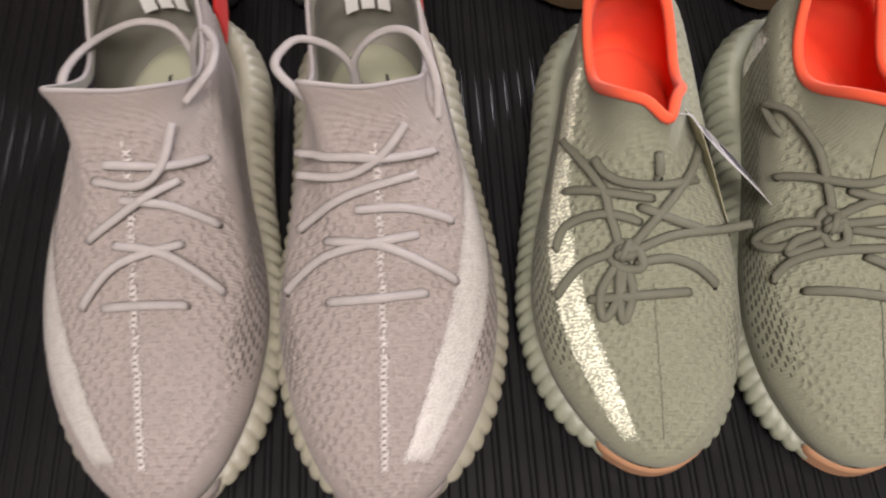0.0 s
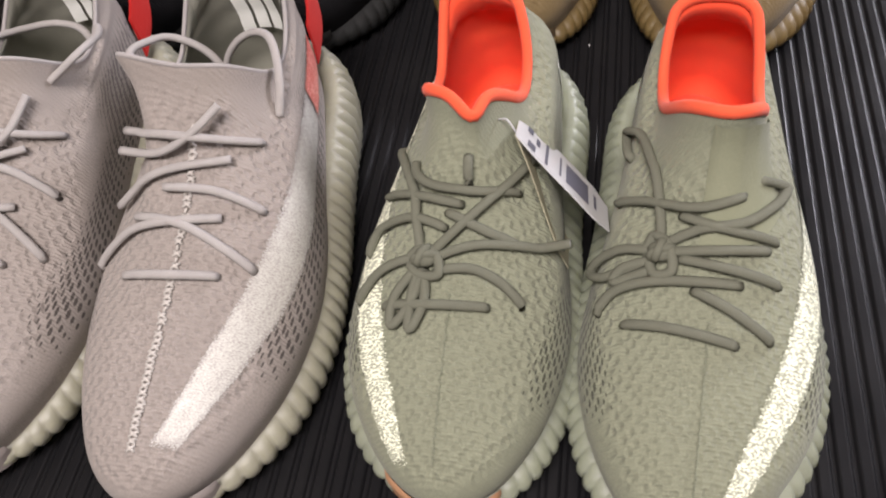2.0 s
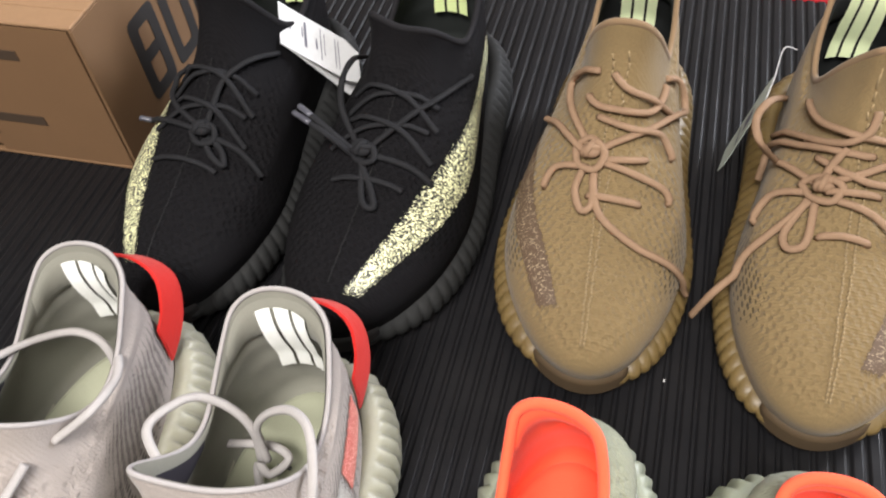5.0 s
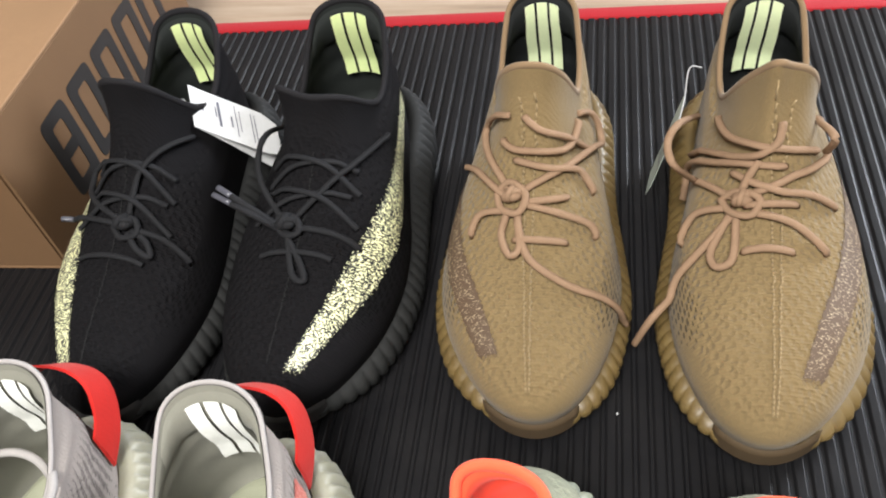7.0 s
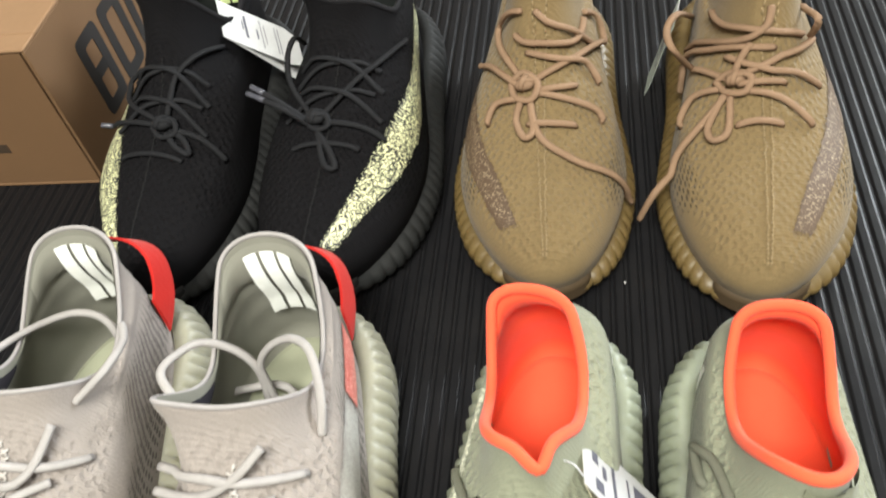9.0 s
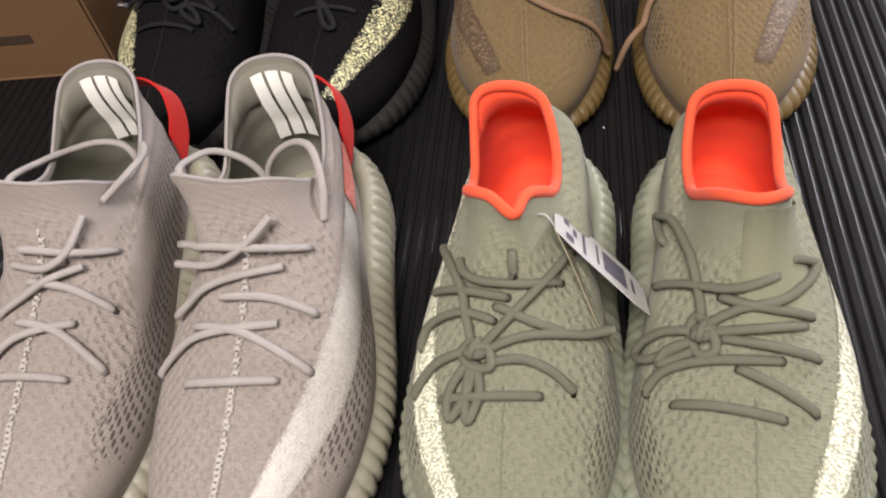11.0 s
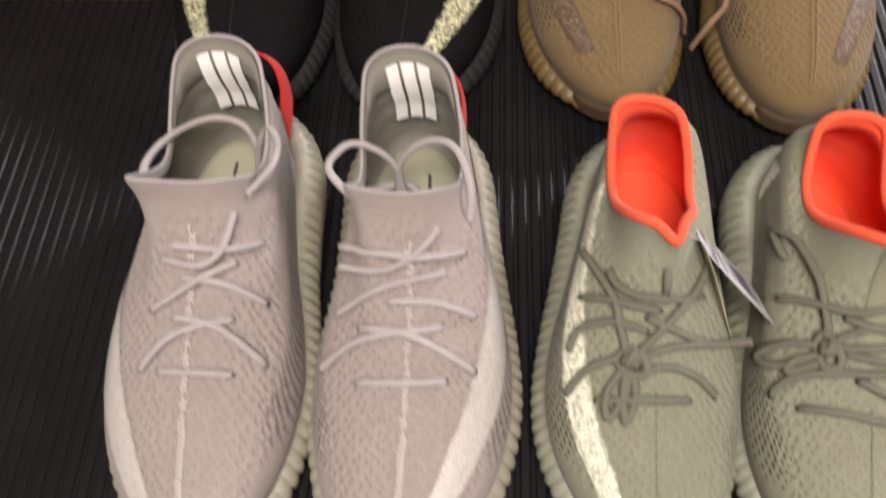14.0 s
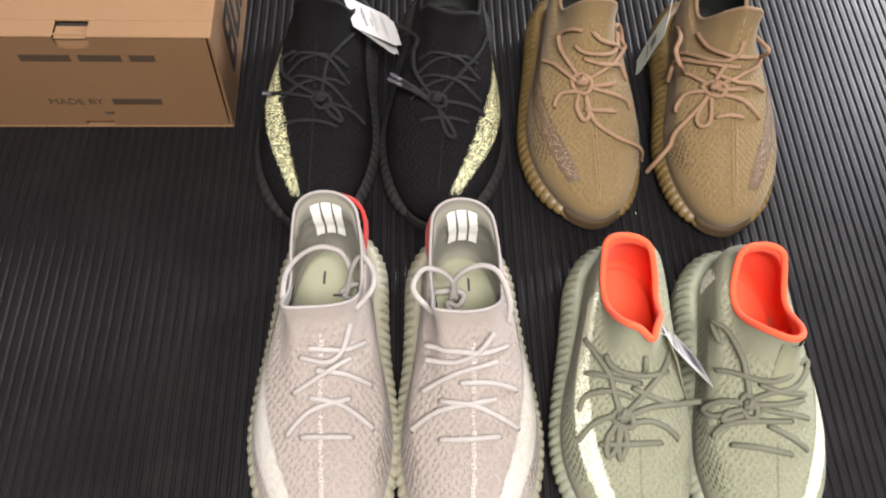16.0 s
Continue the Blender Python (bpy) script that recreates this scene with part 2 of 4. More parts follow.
def tube(path, w, h=None, sides=8, loop=False, up=(0, 0, 1), flat=False):
    """Sweep an oval, w wide and h thick (half sizes), along a path."""
    h = h or w
    up, rows, n = Vector(up), [], len(path)
    for i, p in enumerate(path):
        if loop:
            d = path[(i + 1) % n] - path[i - 1]
        else:
            d = path[min(i + 1, n - 1)] - path[max(i - 1, 0)]
        d = d.normalized() if d.length > 1e-9 else Vector((0, 1, 0))
        side = d.cross(up)
        side = side.normalized() if side.length > 1e-4 else Vector((1, 0, 0))
        top = side.cross(d)
        e = 0.45 if flat else 1.0
        row = []
        for k in range(sides):
            a = 2 * math.pi * (k + 0.5) / sides
            ca, sa = math.cos(a), math.sin(a)
            row.append(p + side * w * math.copysign(abs(ca) ** e, ca) + top * h * math.copysign(abs(sa) ** e, sa))
        rows.append(row)
    if loop:
        rows.append(rows[0])
    bm, vs = grid(rows, True)
    if loop:
        bmesh.ops.remove_doubles(bm, verts=bm.verts, dist=1e-6)
    else:
        bm.faces.new(vs[0][::-1]), bm.faces.new(vs[-1])
    bmesh.ops.recalc_face_normals(bm, faces=bm.faces)
    return bm


def block(sx, sy, sz, bevel=0.002, seg=2, at=(0, 0, 0)):
    bm = bmesh.new()
    bmesh.ops.create_cube(bm, size=1)
    bmesh.ops.scale(bm, vec=(sx, sy, sz), verts=bm.verts)
    bmesh.ops.translate(bm, vec=at, verts=bm.verts)
    if bevel:
        bmesh.ops.bevel(bm, geom=bm.edges[:], offset=bevel, segments=seg, affect="EDGES", profile=0.5)
    return bm


# ---- surfaces ----
MAT_RUBBER = mat_rubber()
RED_EDGE = cloth("red_binding", (0.324, 0.00864, 0.0144), 0.7)
WOOD = wood("oak_planks")
# one card: walls painted darker, lid parts lighter, for light from above
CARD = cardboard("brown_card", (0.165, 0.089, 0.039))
CARD_LIT = cardboard("brown_card_lit", (0.25, 0.145, 0.073))
INK = plain("black_print", (0.016, 0.014, 0.013), 0.6)
INK_SOFT = plain("faded_print", (0.05, 0.031, 0.018), 0.7)
SLOT_SHADE = plain("slot_shade", (0.02, 0.014, 0.01), 0.9)
PAPER = plain("white_paper", (0.533, 0.533, 0.533), 0.6)
PAPER_PRINT = plain("grey_print", (0.10, 0.10, 0.13), 0.7)
PLASTIC = plain("clear_plastic_thread", (0.504, 0.504, 0.518), 0.3)
WALL = plain("wall_paint", (0.42, 0.41, 0.40), 0.8, 40)


# ---- setting ----
TURN_MAT = 3.3


def build_room():
    def slab(name, sx, sy, sz, at, mat):
        ob = part(name, block(sx, sy, sz, 0), mat, None, smooth=False)
        ob.location = at
        tagged(ob, kind="structure")
        return ob
    slab("wall_north", 6.2, 0.1, 2.7, (0, 3.05, 1.3), WALL)
    slab("wall_south", 6.2, 0.1, 2.7, (0, -2.55, 1.3), WALL)
    slab("wall_east", 0.1, 5.5, 2.7, (3.05, 0.25, 1.3), WALL)
    slab("wall_west", 0.1, 5.5, 2.7, (-3.05, 0.25, 1.3), WALL)
    slab("ceiling", 6.2, 5.7, 0.1, (0, 0.25, 2.65), WALL)
    return slab("floor", 6.2, 5.7, 0.05, (0, 0.25, -0.045), plain("subfloor", (0.12, 0.09, 0.07), 0.8))


def build_mat():
    """Black ribbed mat with a red bound edge."""
    root = new("floor_mat")
    tagged(root, "black ribbed rubber mat with a red bound edge, on wooden floor", "mat")
    pitch, half_x, y0, y1 = 0.0103, 1.05, -0.75, 0.895
    prof = [(-0.5, -0.0017), (-0.40, -0.0016), (-0.30, -0.0004), (-0.22, 0.0), (0.22, 0.0), (0.30, -0.0004), (0.40, -0.0016)]
    n = int(2 * half_x / pitch)
    xs = [((i + a) * pitch - half_x, z) for i in range(n) for a, z in prof]
    rows = [[(x, y, z) for x, z in xs] for y in (y0, -0.3, 0.1, 0.5, y1)]
    bm, _ = grid(rows)
    for f in bm.faces:
        if f.normal.z < 0:
            f.normal_flip()
    bmesh.ops.recalc_face_normals(bm, faces=bm.faces)
    ob = part("ribs", bm, MAT_RUBBER, root, smooth=False)
    ob["kind"] = "stuff"
    base = part("backing", block(2 * half_x, y1 - y0, 0.002, 0, at=(0, (y0 + y1) / 2, -0.0052)), MAT_RUBBER, root, smooth=False)
    part("binding", block(2 * half_x, 0.019, 0.007, 0.0025, 2, at=(0, y1 + 0.0095, -0.0025)), RED_EDGE, root, "red cloth binding")
    root.matrix_world = pose(0, 0, 0, 0, 0, TURN_MAT)
    return root


# ---- shoes ----
LENGTH = 0.32
# level: front v, front z, back v, back z, half width, blend to collar shape, side dip
LEVELS = [
    (0.0, 0.009, 0.020, 0.303, 0.042, 0.0562, 0.0, 0.0),
    (0.1, 0.005, 0.037, 0.304, 0.055, 0.0572, 0.0, 0.0),
    (0.2, 0.014, 0.053, 0.303, 0.067, 0.0545, 0.1, 0.0),
    (0.3, 0.037, 0.065, 0.302, 0.079, 0.0510, 0.25, 0.0),
    (0.4, 0.068, 0.075, 0.300, 0.090, 0.0462, 0.4, 0.0),
    (0.5, 0.098, 0.085, 0.300, 0.100, 0.0420, 0.55, -0.001),
    (0.6, 0.125, 0.095, 0.296, 0.110, 0.0382, 0.7, -0.005),
    (0.7, 0.148, 0.106, 0.292, 0.119, 0.0345, 0.85, -0.011),
    (0.8, 0.163, 0.119, 0.288, 0.128, 0.0303, 0.95, -0.019),
    (0.9, 0.174, 0.134, 0.285, 0.137, 0.0278, 1.0, -0.028),
    (1.0, 0.179, 0.149, 0.284, 0.147, 0.0270, 1.0, -0.038),
]
LAST = [(0.0, 1.18, 1.22), (0.05, 1.20, 1.20), (0.1, 1.19, 1.15), (0.2, 1.14, 1.08), (0.33, 1.06, 1.02), (0.45, 0.97, 0.92), (0.6, 0.88, 0.83), (0.75, 0.91, 0.89), (0.88, 1.10, 1.10), (0.95, 1.24, 1.24), (1.0, 1.4, 1.4)]
SOLE_LINE = [(q, a * f, b * f) for (q, a, b), f in zip(LAST, (1.06, 1.06, 1.06, 1.04, 1.02, 1, 1, 1, 1, 1, 1))]
LAST = [(0.0, 1.10, 1.13), (0.05, 1.13, 1.13), (0.1, 1.14, 1.11), (0.2, 1.16, 1.11), (0.33, 1.11, 1.07), (0.45, 1.01, 0.96), (0.6, 0.87, 0.82), (0.75, 0.82, 0.79), (0.88, 0.89, 0.89), (1.0, 1.0, 1.0)]
COLLAR = [(0.0, 1.15, 1.15), (0.2, 1.0, 1.0), (0.5, 0.93, 0.93), (0.72, 1.03, 1.03), (0.85, 1.2, 1.2), (0.94, 1.5, 1.5), (1.0, 1.7, 1.7)]


def hermite(table, x):
    n = len(table)
    x = min(max(x, table[0][0]), table[-1][0])
    i = 0
    while i < n - 2 and x > table[i + 1][0]:
        i += 1
    a, b = table[i], table[i + 1]
    p, q = table[max(i - 1, 0)], table[min(i + 2, n - 1)]
    h = b[0] - a[0]
    t = (x - a[0]) / h
    out = []
    for c in range(1, len(a)):
        ma = (b[c] - p[c]) / (b[0] - p[0]) * h
        mb = (q[c] - a[c]) / (q[0] - a[0]) * h
        out.append((2 * t ** 3 - 3 * t * t + 1) * a[c] + (t ** 3 - 2 * t * t + t) * ma + (3 * t * t - 2 * t ** 3) * b[c] + (t ** 3 - t * t) * mb)
    return out


def toe_shift(v):
    """The line of the last bends to the inner side towards the toe."""
    u = max(0.0, 1 - v / 0.2)
    return -0.009 * u * u


def surface(k, phi, form, grow=0.0, folded=True):
    """A point of the upper: k runs from the sole up to the collar, phi round from the toe by the outer side."""
    side, folds, wide, longer, roomy = form
    yf, zf, yb, zb, w, blend, dip = hermite(LEVELS, k)
    w *= wide * (1 + roomy * max(0.0, (k - 0.6) / 0.4))
    q = (1 - math.cos(phi)) / 2
    outer = math.sin(phi) >= 0
    g0, g1 = hermite(LAST, q), hermite(COLLAR, q)
    j = 0 if outer else 1
    g = g0[j] + (g1[j] - g0[j]) * blend
    v = yf + (yb - yf) * q
    x = math.sin(phi) * (w + grow) * g + toe_shift(v)
    v += -grow * math.cos(phi) - longer * max(0.0, 1 - v / 0.1)
    z = zf + (zb - zf) * q + dip * math.sin(math.pi * q) ** 1.3
    for deg, spread, dx, dy, dz in (folds if folded else ()):
        d = (math.degrees(phi) - deg + 180) % 360 - 180
        a = math.exp(-(d / spread) ** 2) * max(0.0, (k - 0.45) / 0.55) ** 1.6
        x, v, z = x + dx * a, v + dy * a, z + dz * a
    return Vector((x * side, v - LENGTH / 2, z))


def surface_rows(form, ks, grow=0.0, n=112):
    return [[surface(k, 2 * math.pi * j / n, form, grow) for j in range(n)] for k in ks]


def sole_bm(form):
    """Ribbed foam sole: fluted side wall, rounded over at the top and curled up at toe and heel."""
    side, _, wide, longer, _ = form
    # height share, outward offset, flute depth
    prof = [(0.0, -0.006, 0.0), (0.06, 0.000, 0.4), (0.22, 0.0035, 1.0), (0.48, 0.005, 1.0), (0.72, 0.004, 1.0), (0.88, 0.000, 0.8), (0.97, -0.0035, 0.25), (1.0, -0.0068, 0.0), (0.97, -0.016, 0.0), (0.6, -0.018, 0.0)]
    flutes, per = 78, 8
    n = flutes * per
    # equal steps along the outline
    fine = [2 * math.pi * i / 720 for i in range(721)]
    arc = [0.0]
    for a0, a1 in zip(fine, fine[1:]):
        arc.append(arc[-1] + math.hypot(0.0615 * wide * (math.sin(a1) - math.sin(a0)), 0.1515 * (math.cos(a1) - math.cos(a0))))
    phis = [float(np.interp(arc[-1] * j / n, arc, fine)) for j in range(n)]
    rows = []
    for share, out, deep in prof:
        row = []
        for j in range(n):
            phi = phis[j]
            q = (1 - math.cos(phi)) / 2
            v = 0.013 + 0.304 * q
            g = hermite(SOLE_LINE, q)[0 if math.sin(phi) >= 0 else 1]
            x = math.sin(phi) * 0.0615 * wide * g + toe_shift(v)
            v -= longer * max(0.0, 1 - v / 0.1)
            top = hermite([(0.0, 0.020), (0.12, 0.025), (0.35, 0.035), (0.7, 0.046), (0.9, 0.058), (1.0, 0.062)], q)[0]
            low = hermite([(0.0, 0.009), (0.15, 0.002), (0.3, 0.0), (0.8, 0.0), (0.92, 0.001), (1.0, 0.006)], q)[0]
            flute = deep * (0.0010 + 0.0017 * q) * (abs(math.sin(math.pi * j / per)) ** 0.7 * 2 - 1.4)
            o = out + flute
            nx, ny = math.sin(phi), -math.cos(phi) * 0.8
            ln = math.hypot(nx, ny)
            row.append(Vector(((x + o * nx / ln) * side, v + o * ny / ln - LENGTH / 2, low + (top - low) * share)))
        rows.append(row)
    bm, vs = grid(rows, True)
    bm.faces.new(vs[0])
    bmesh.ops.recalc_face_normals(bm, faces=bm.faces)
    return bm


class Last:
    """The upper's surface to lay things on."""

    def __init__(self, bm, side):
        self.tree, self.side = BVHTree.FromBMesh(bm), side

    def down(self, x, v, lift=0.0):
        hit = self.tree.ray_cast(Vector((x, v - LENGTH / 2, 0.4)), Vector((0, 0, -1)))
        z = hit[0].z if hit[0] is not None else 0.03
        return Vector((x, v - LENGTH / 2, z + lift))

    def round(self, v, angle, lift=0.0006, z0=0.03):
        """Meets the upper from outside at a distance v from the toe; angle 0 is the outer side, 90 the top, 180 the inner side."""
        a = math.radians(angle)
        d = Vector((math.cos(a) * self.side, 0, math.sin(a)))
        axis = Vector((toe_shift(v) * self.side, v - LENGTH / 2, z0))
        hit = self.tree.ray_cast(axis + d * 0.25, -d)
        p = hit[0] if hit[0] is not None else axis + d * 0.03
        return p + d * lift


def band(last, stations, across=5, rows=90, rag=0.0, lift=0.0007, seed=1):
    """A strip laid on the outer side: stations are v, lower angle, upper angle; rag frays its edges."""
    rnd = random.Random(seed)
    v0, v1 = stations[0][0], stations[-1][0]
    out = []
    for i in range(rows + 1):
        v = v0 + (v1 - v0) * i / rows
        lo, hi = hermite(stations, v)
        lo, hi = lo - rnd.random() * rag, hi + rnd.random() * rag
        vv = v + (rnd.random() - 0.5) * rag * 0.0003
        pad = (hi - lo) * 0.09
        lo, hi = lo - pad, hi + pad
        out.append([last.round(vv, lo + (hi - lo) * j / across, lift) for j in range(across + 1)])
    bm, _ = grid(out)
    layer = bm.verts.layers.float.new("inside")
    bm.verts.ensure_lookup_table()
    for i in range(rows + 1):
        for j in range(across + 1):
            bm.verts[i * (across + 1) + j][layer] = min(1.0, 5 * min(j, across - j) / across, 24 * min(i, rows - i) / rows)
    bmesh.ops.recalc_face_normals(bm, faces=bm.faces)
    if sum((f.normal.z for f in bm.faces)) < 0:
        bmesh.ops.reverse_faces(bm, faces=bm.faces[:])
    return bm


def lay(last, points, lift=0.0022, per=7):
    """A cord's path over the upper through points (x, v, extra lift)."""
    ctrl = [last.down(x, v, lift + e) for x, v, e in points]
    path = spline(ctrl, per)
    out = []
    for p in path:
        low = last.down(p.x, p.y + LENGTH / 2, lift).z
        out.append(Vector((p.x, p.y, max(p.z, low))) if min(points[0][2], points[-1][2]) > -0.5 else p)
    return out


def cross_lacing(last, rows, mat, root, w=0.0022, h=0.0017):
    """Criss-cross rows: v of the low hole, half width of the low holes, rise, share of the width at the upper hole."""
    for v, half, rise, share in rows:
        c = toe_shift(v) * last.side
        if rise == 0:
            path = [(c - half, v, -0.0035), (c - half * 0.75, v + 0.001, 0.0006), (c, v + 0.0015, 0.0012), (c + half * 0.75, v + 0.001, 0.0006), (c + half, v, -0.0035)]
            part("lace", tube(lay(last, path), w, h), mat, root)
            continue
        for s, e in ((1, 0.0), (-1, 0.0026)):
            path = [(c - s * half, v, -0.004), (c - s * half * 0.82, v + rise * 0.18, 0.0005), (c - s * half * 0.3, v + rise * 0.62, 0.0015 + e),
                    (c + s * half * share * 0.55, v + rise * 0.93, 0.001 + e * 0.5), (c + s * half * share, v + rise, -0.004)]
            part("lace", tube(lay(last, path), w, h), mat, root)


def stitch_line(last, v0, v1, angle, mat, root, count=40, size=0.0022, thick=0.0006, cross=True, name="stitching"):
    bm = bmesh.new()
    rnd = random.Random(3)
    for i in range(count):
        v = v0 + (v1 - v0) * (i + 0.5) / count
        a = angle + rnd.uniform(-0.4, 0.4)
        p = last.round(v, a, thick * 0.5)
        q = last.round(v + (v1 - v0) / count * 0.8, a + rnd.uniform(-0.8, 0.8), thick * 0.5)
        d = (q - p).normalized()
        s = Vector((size, 0, 0)) * rnd.uniform(0.85, 1.1)
        ends = ((p - s, q + s), (p + s, q - s)) if cross and rnd.random() > 0.12 else ((p - s * 0.2, q + s * 0.2),)
        for a0, a1 in ends:
            t = tube([a0, (a0 + a1) / 2 + Vector((0, 0, thick)), a1], thick, thick, 5)
            me = bpy.data.meshes.new("tmp")
            t.to_mesh(me)
            t.free()
            bm.from_mesh(me)
            bpy.data.meshes.remove(me)
    return part(name, bm, mat, root)


def shoe(style, side, x, toe, yaw, label, folds=(), strands=None, rows=(), wide=1.0, size=1.0, swing=(0, 0), panels=()):
    form = (side, folds, wide, style.get("longer", 0.0), style.get("roomy", 0.0))
    root = new("sneaker")
    tagged(root, label, "shoe", style["group"])
    part("sole", sole_bm(form), style["sole"], root)
    ks = [i / 44 for i in range(45)]
    outer = surface_rows(form, ks)
    bm, vs = grid(outer, True)
    layer = bm.verts.layers.float.new("mesh_open")
    bm.verts.ensure_lookup_table()
    n = len(outer[0])
    for i in range(len(ks)):
        for j in range(n):
            vert = bm.verts[i * n + j]
            k, v, phi = ks[i], vert.co.y + LENGTH / 2, 2 * math.pi * j / n
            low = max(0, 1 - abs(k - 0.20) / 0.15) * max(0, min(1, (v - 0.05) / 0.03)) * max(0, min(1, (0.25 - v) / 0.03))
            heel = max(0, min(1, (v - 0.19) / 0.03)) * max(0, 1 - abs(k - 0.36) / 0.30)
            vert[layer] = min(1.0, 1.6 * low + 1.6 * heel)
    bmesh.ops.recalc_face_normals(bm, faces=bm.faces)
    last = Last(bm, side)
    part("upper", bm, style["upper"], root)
    # lining: down the inside from the collar to the insole
    inner = [[surface(1 - 0.86 * i / 30, 2 * math.pi * j / 96, form, -0.0035) for j in range(96)] for i in range(31)]
    for f, z in ((0.97, 0.047), (0.8, 0.0435), (0.4, 0.042)):
        inner.append([Vector((pt.x * f, (pt.y - 0.02) * f + 0.02, z)) for pt in inner[30]])
    bm, vs = grid(inner, True)
    bm.faces.new(vs[-1])
    part("lining", bm, style["lining"], root, style.get("lining_label", ""))
    # insole with a rounded edge, lying in the shoe
    foot = [surface(0.14, 2 * math.pi * j / 72, form, -0.0075, False) for j in range(72)]
    levels = [[Vector((pt.x * f, (pt.y - 0.02) * f + 0.02, z)) for pt in foot] for f, z in ((1.0, 0.047), (0.985, 0.0495), (0.93, 0.0495), (0.8, 0.0475), (0.3, 0.0465))]
    bm, vs = grid(levels, True)
    bm.faces.new(vs[-1])
    bmesh.ops.recalc_face_normals(bm, faces=bm.faces)
    part("insole", bm, style["insole"], root, style.get("insole_label", ""))
    if style.get("inner_band"):
        rows_b = [[surface(k, math.radians(d), form, -0.0046) for d in range(-84, 85, 4)] for k in (0.93, 0.88, 0.83, 0.78)]
        bm, _ = grid(rows_b)
        part("inner_band", bm, style["inner_band"], root, "dark band inside the collar")
    for d0, d1 in panels:
        cols = [d0 + (d1 - d0) * i / 12 for i in range(13)]
        rows_b = []
        for k in [0.64 + 0.33 * i / 10 for i in range(11)]:
            rows_b.append([surface(k, math.radians(d), form, 0.0012 if i in (0, 12) else (0.0022 if i == 6 else 0.0034)) for i, d in enumerate(cols)])
        bm, _ = grid(rows_b)
        bmesh.ops.recalc_face_normals(bm, faces=bm.faces)
        part("tongue_panel", bm, style["panel"], root, "stitched tongue panel")
    rim = [surface(1.0, 2 * math.pi * j / 112, form, -0.0016) for j in range(112)]
    r = style.get("rim", 0.0022)
    part("collar_piping", tube(rim, r, r * 1.2, 8, True), style["piping"], root)
    # toe guard
    if style.get("toe"):
        rows_t = []
        for share in (0.1, 0.3, 0.5, 0.7, 0.85, 1.0):
            row = []
            for i in range(25):
                d = math.radians(-27 + 54 * i / 24)
                up = surface(0.04, d, form, 0.0028 if 0 < i < 24 and share < 1.0 else 0.0008)
                up.z = 0.009 + (0.030 - 0.009) * share / 1.25 + 0.006 * (1 - math.cos(d)) / 2
                row.append(up)
            rows_t.append(row)
        bm, _ = grid(rows_t)
        bmesh.ops.recalc_face_normals(bm, faces=bm.faces)
        part("toe_guard", bm, style["toe"], root, style.get("toe_label", ""))
    shift = lambda v: swing[0] + (swing[1] - swing[0]) * min(1.0, v / 0.2)
    for i, (mat, stations, rag, count) in enumerate(style["bands"]):
        part("side_stripe", band(last, [(v, lo + shift(v), hi + shift(v)) for v, lo, hi in stations], 10, count, rag, 0.0008 + 0.0003 * i, i + 2), mat, root, style.get("band_label", ""))
    # padded panel inside the heel tab
    rows_b = []
    for i in range(11):
        k, row = 0.965 - 0.27 * i / 10, []
        for j in range(21):
            e = math.sin(math.pi * i / 10) ** 0.35 * math.sin(math.pi * j / 20) ** 0.35
            wrinkle = 0.0005 * math.sin(j * 1.9) * max(0.0, (i - 4) / 6)
            row.append(surface(k, math.radians(180 - 52 + 104 * j / 20), form, -0.0034 - 0.0030 * e - wrinkle))
        rows_b.append(row)
    bm, _ = grid(rows_b)
    part("heel_pad", bm, style["lining"], root, "padded heel lining")
    if style.get("mark"):
        for sx, sy, px, py in ((0.0025, 0.016, 0.008, 0.105), (0.009, 0.0025, -0.006, 0.085), (0.007, 0.003, -0.004, 0.06)):
            part("insole_print", block(sx, sy, 0.0004, 0, at=(px * side, py, 0.0473)), style["mark"], root, "dark insole print", smooth=False)
        for sx, sy, px, py in ((0.005, 0.0022, 0.003, 0.118), (0.0022, 0.006, -0.007, 0.072)):
            part("insole_print", block(sx, sy, 0.0004, 0, at=(px * side, py, 0.0473)), style["pull"], root, "small red insole print", smooth=False)
    if style.get("patch"):
        part("heel_patch", band(last, [(0.262, 118, 140), (0.28, 120, 142), (0.298, 124, 144)], 6, 30, 1.5, 0.0008, 9), style["patch"], root, "silver reflective patch")
    # three bars inside the heel tab
    if style.get("bars"):
        for b in (-1, 0, 1):
            pts = []
            for i in range(11):
                k = 0.95 - 0.58 * i / 10
                narrow = 1 - 0.18 * i / 10
                pts.append([surface(k, math.pi + math.radians((b * 13.2 + e) * narrow), form, -0.0080) for e in (-5.3, -1.8, 1.8, 5.3)])
            bm, _ = grid(pts)
            bmesh.ops.recalc_face_normals(bm, faces=bm.faces)
            part("heel_bar", bm, style["bars"], root, "pale reflective bar")
    for args in style.get("seams", ()):
        stitch_line(last, args[0], args[1], args[2], style["stitch"], root, args[3], args[4], args[5], args[6])
    cross_lacing(last, rows, style["lace"], root)
    if strands:
        strands(last, style, root)
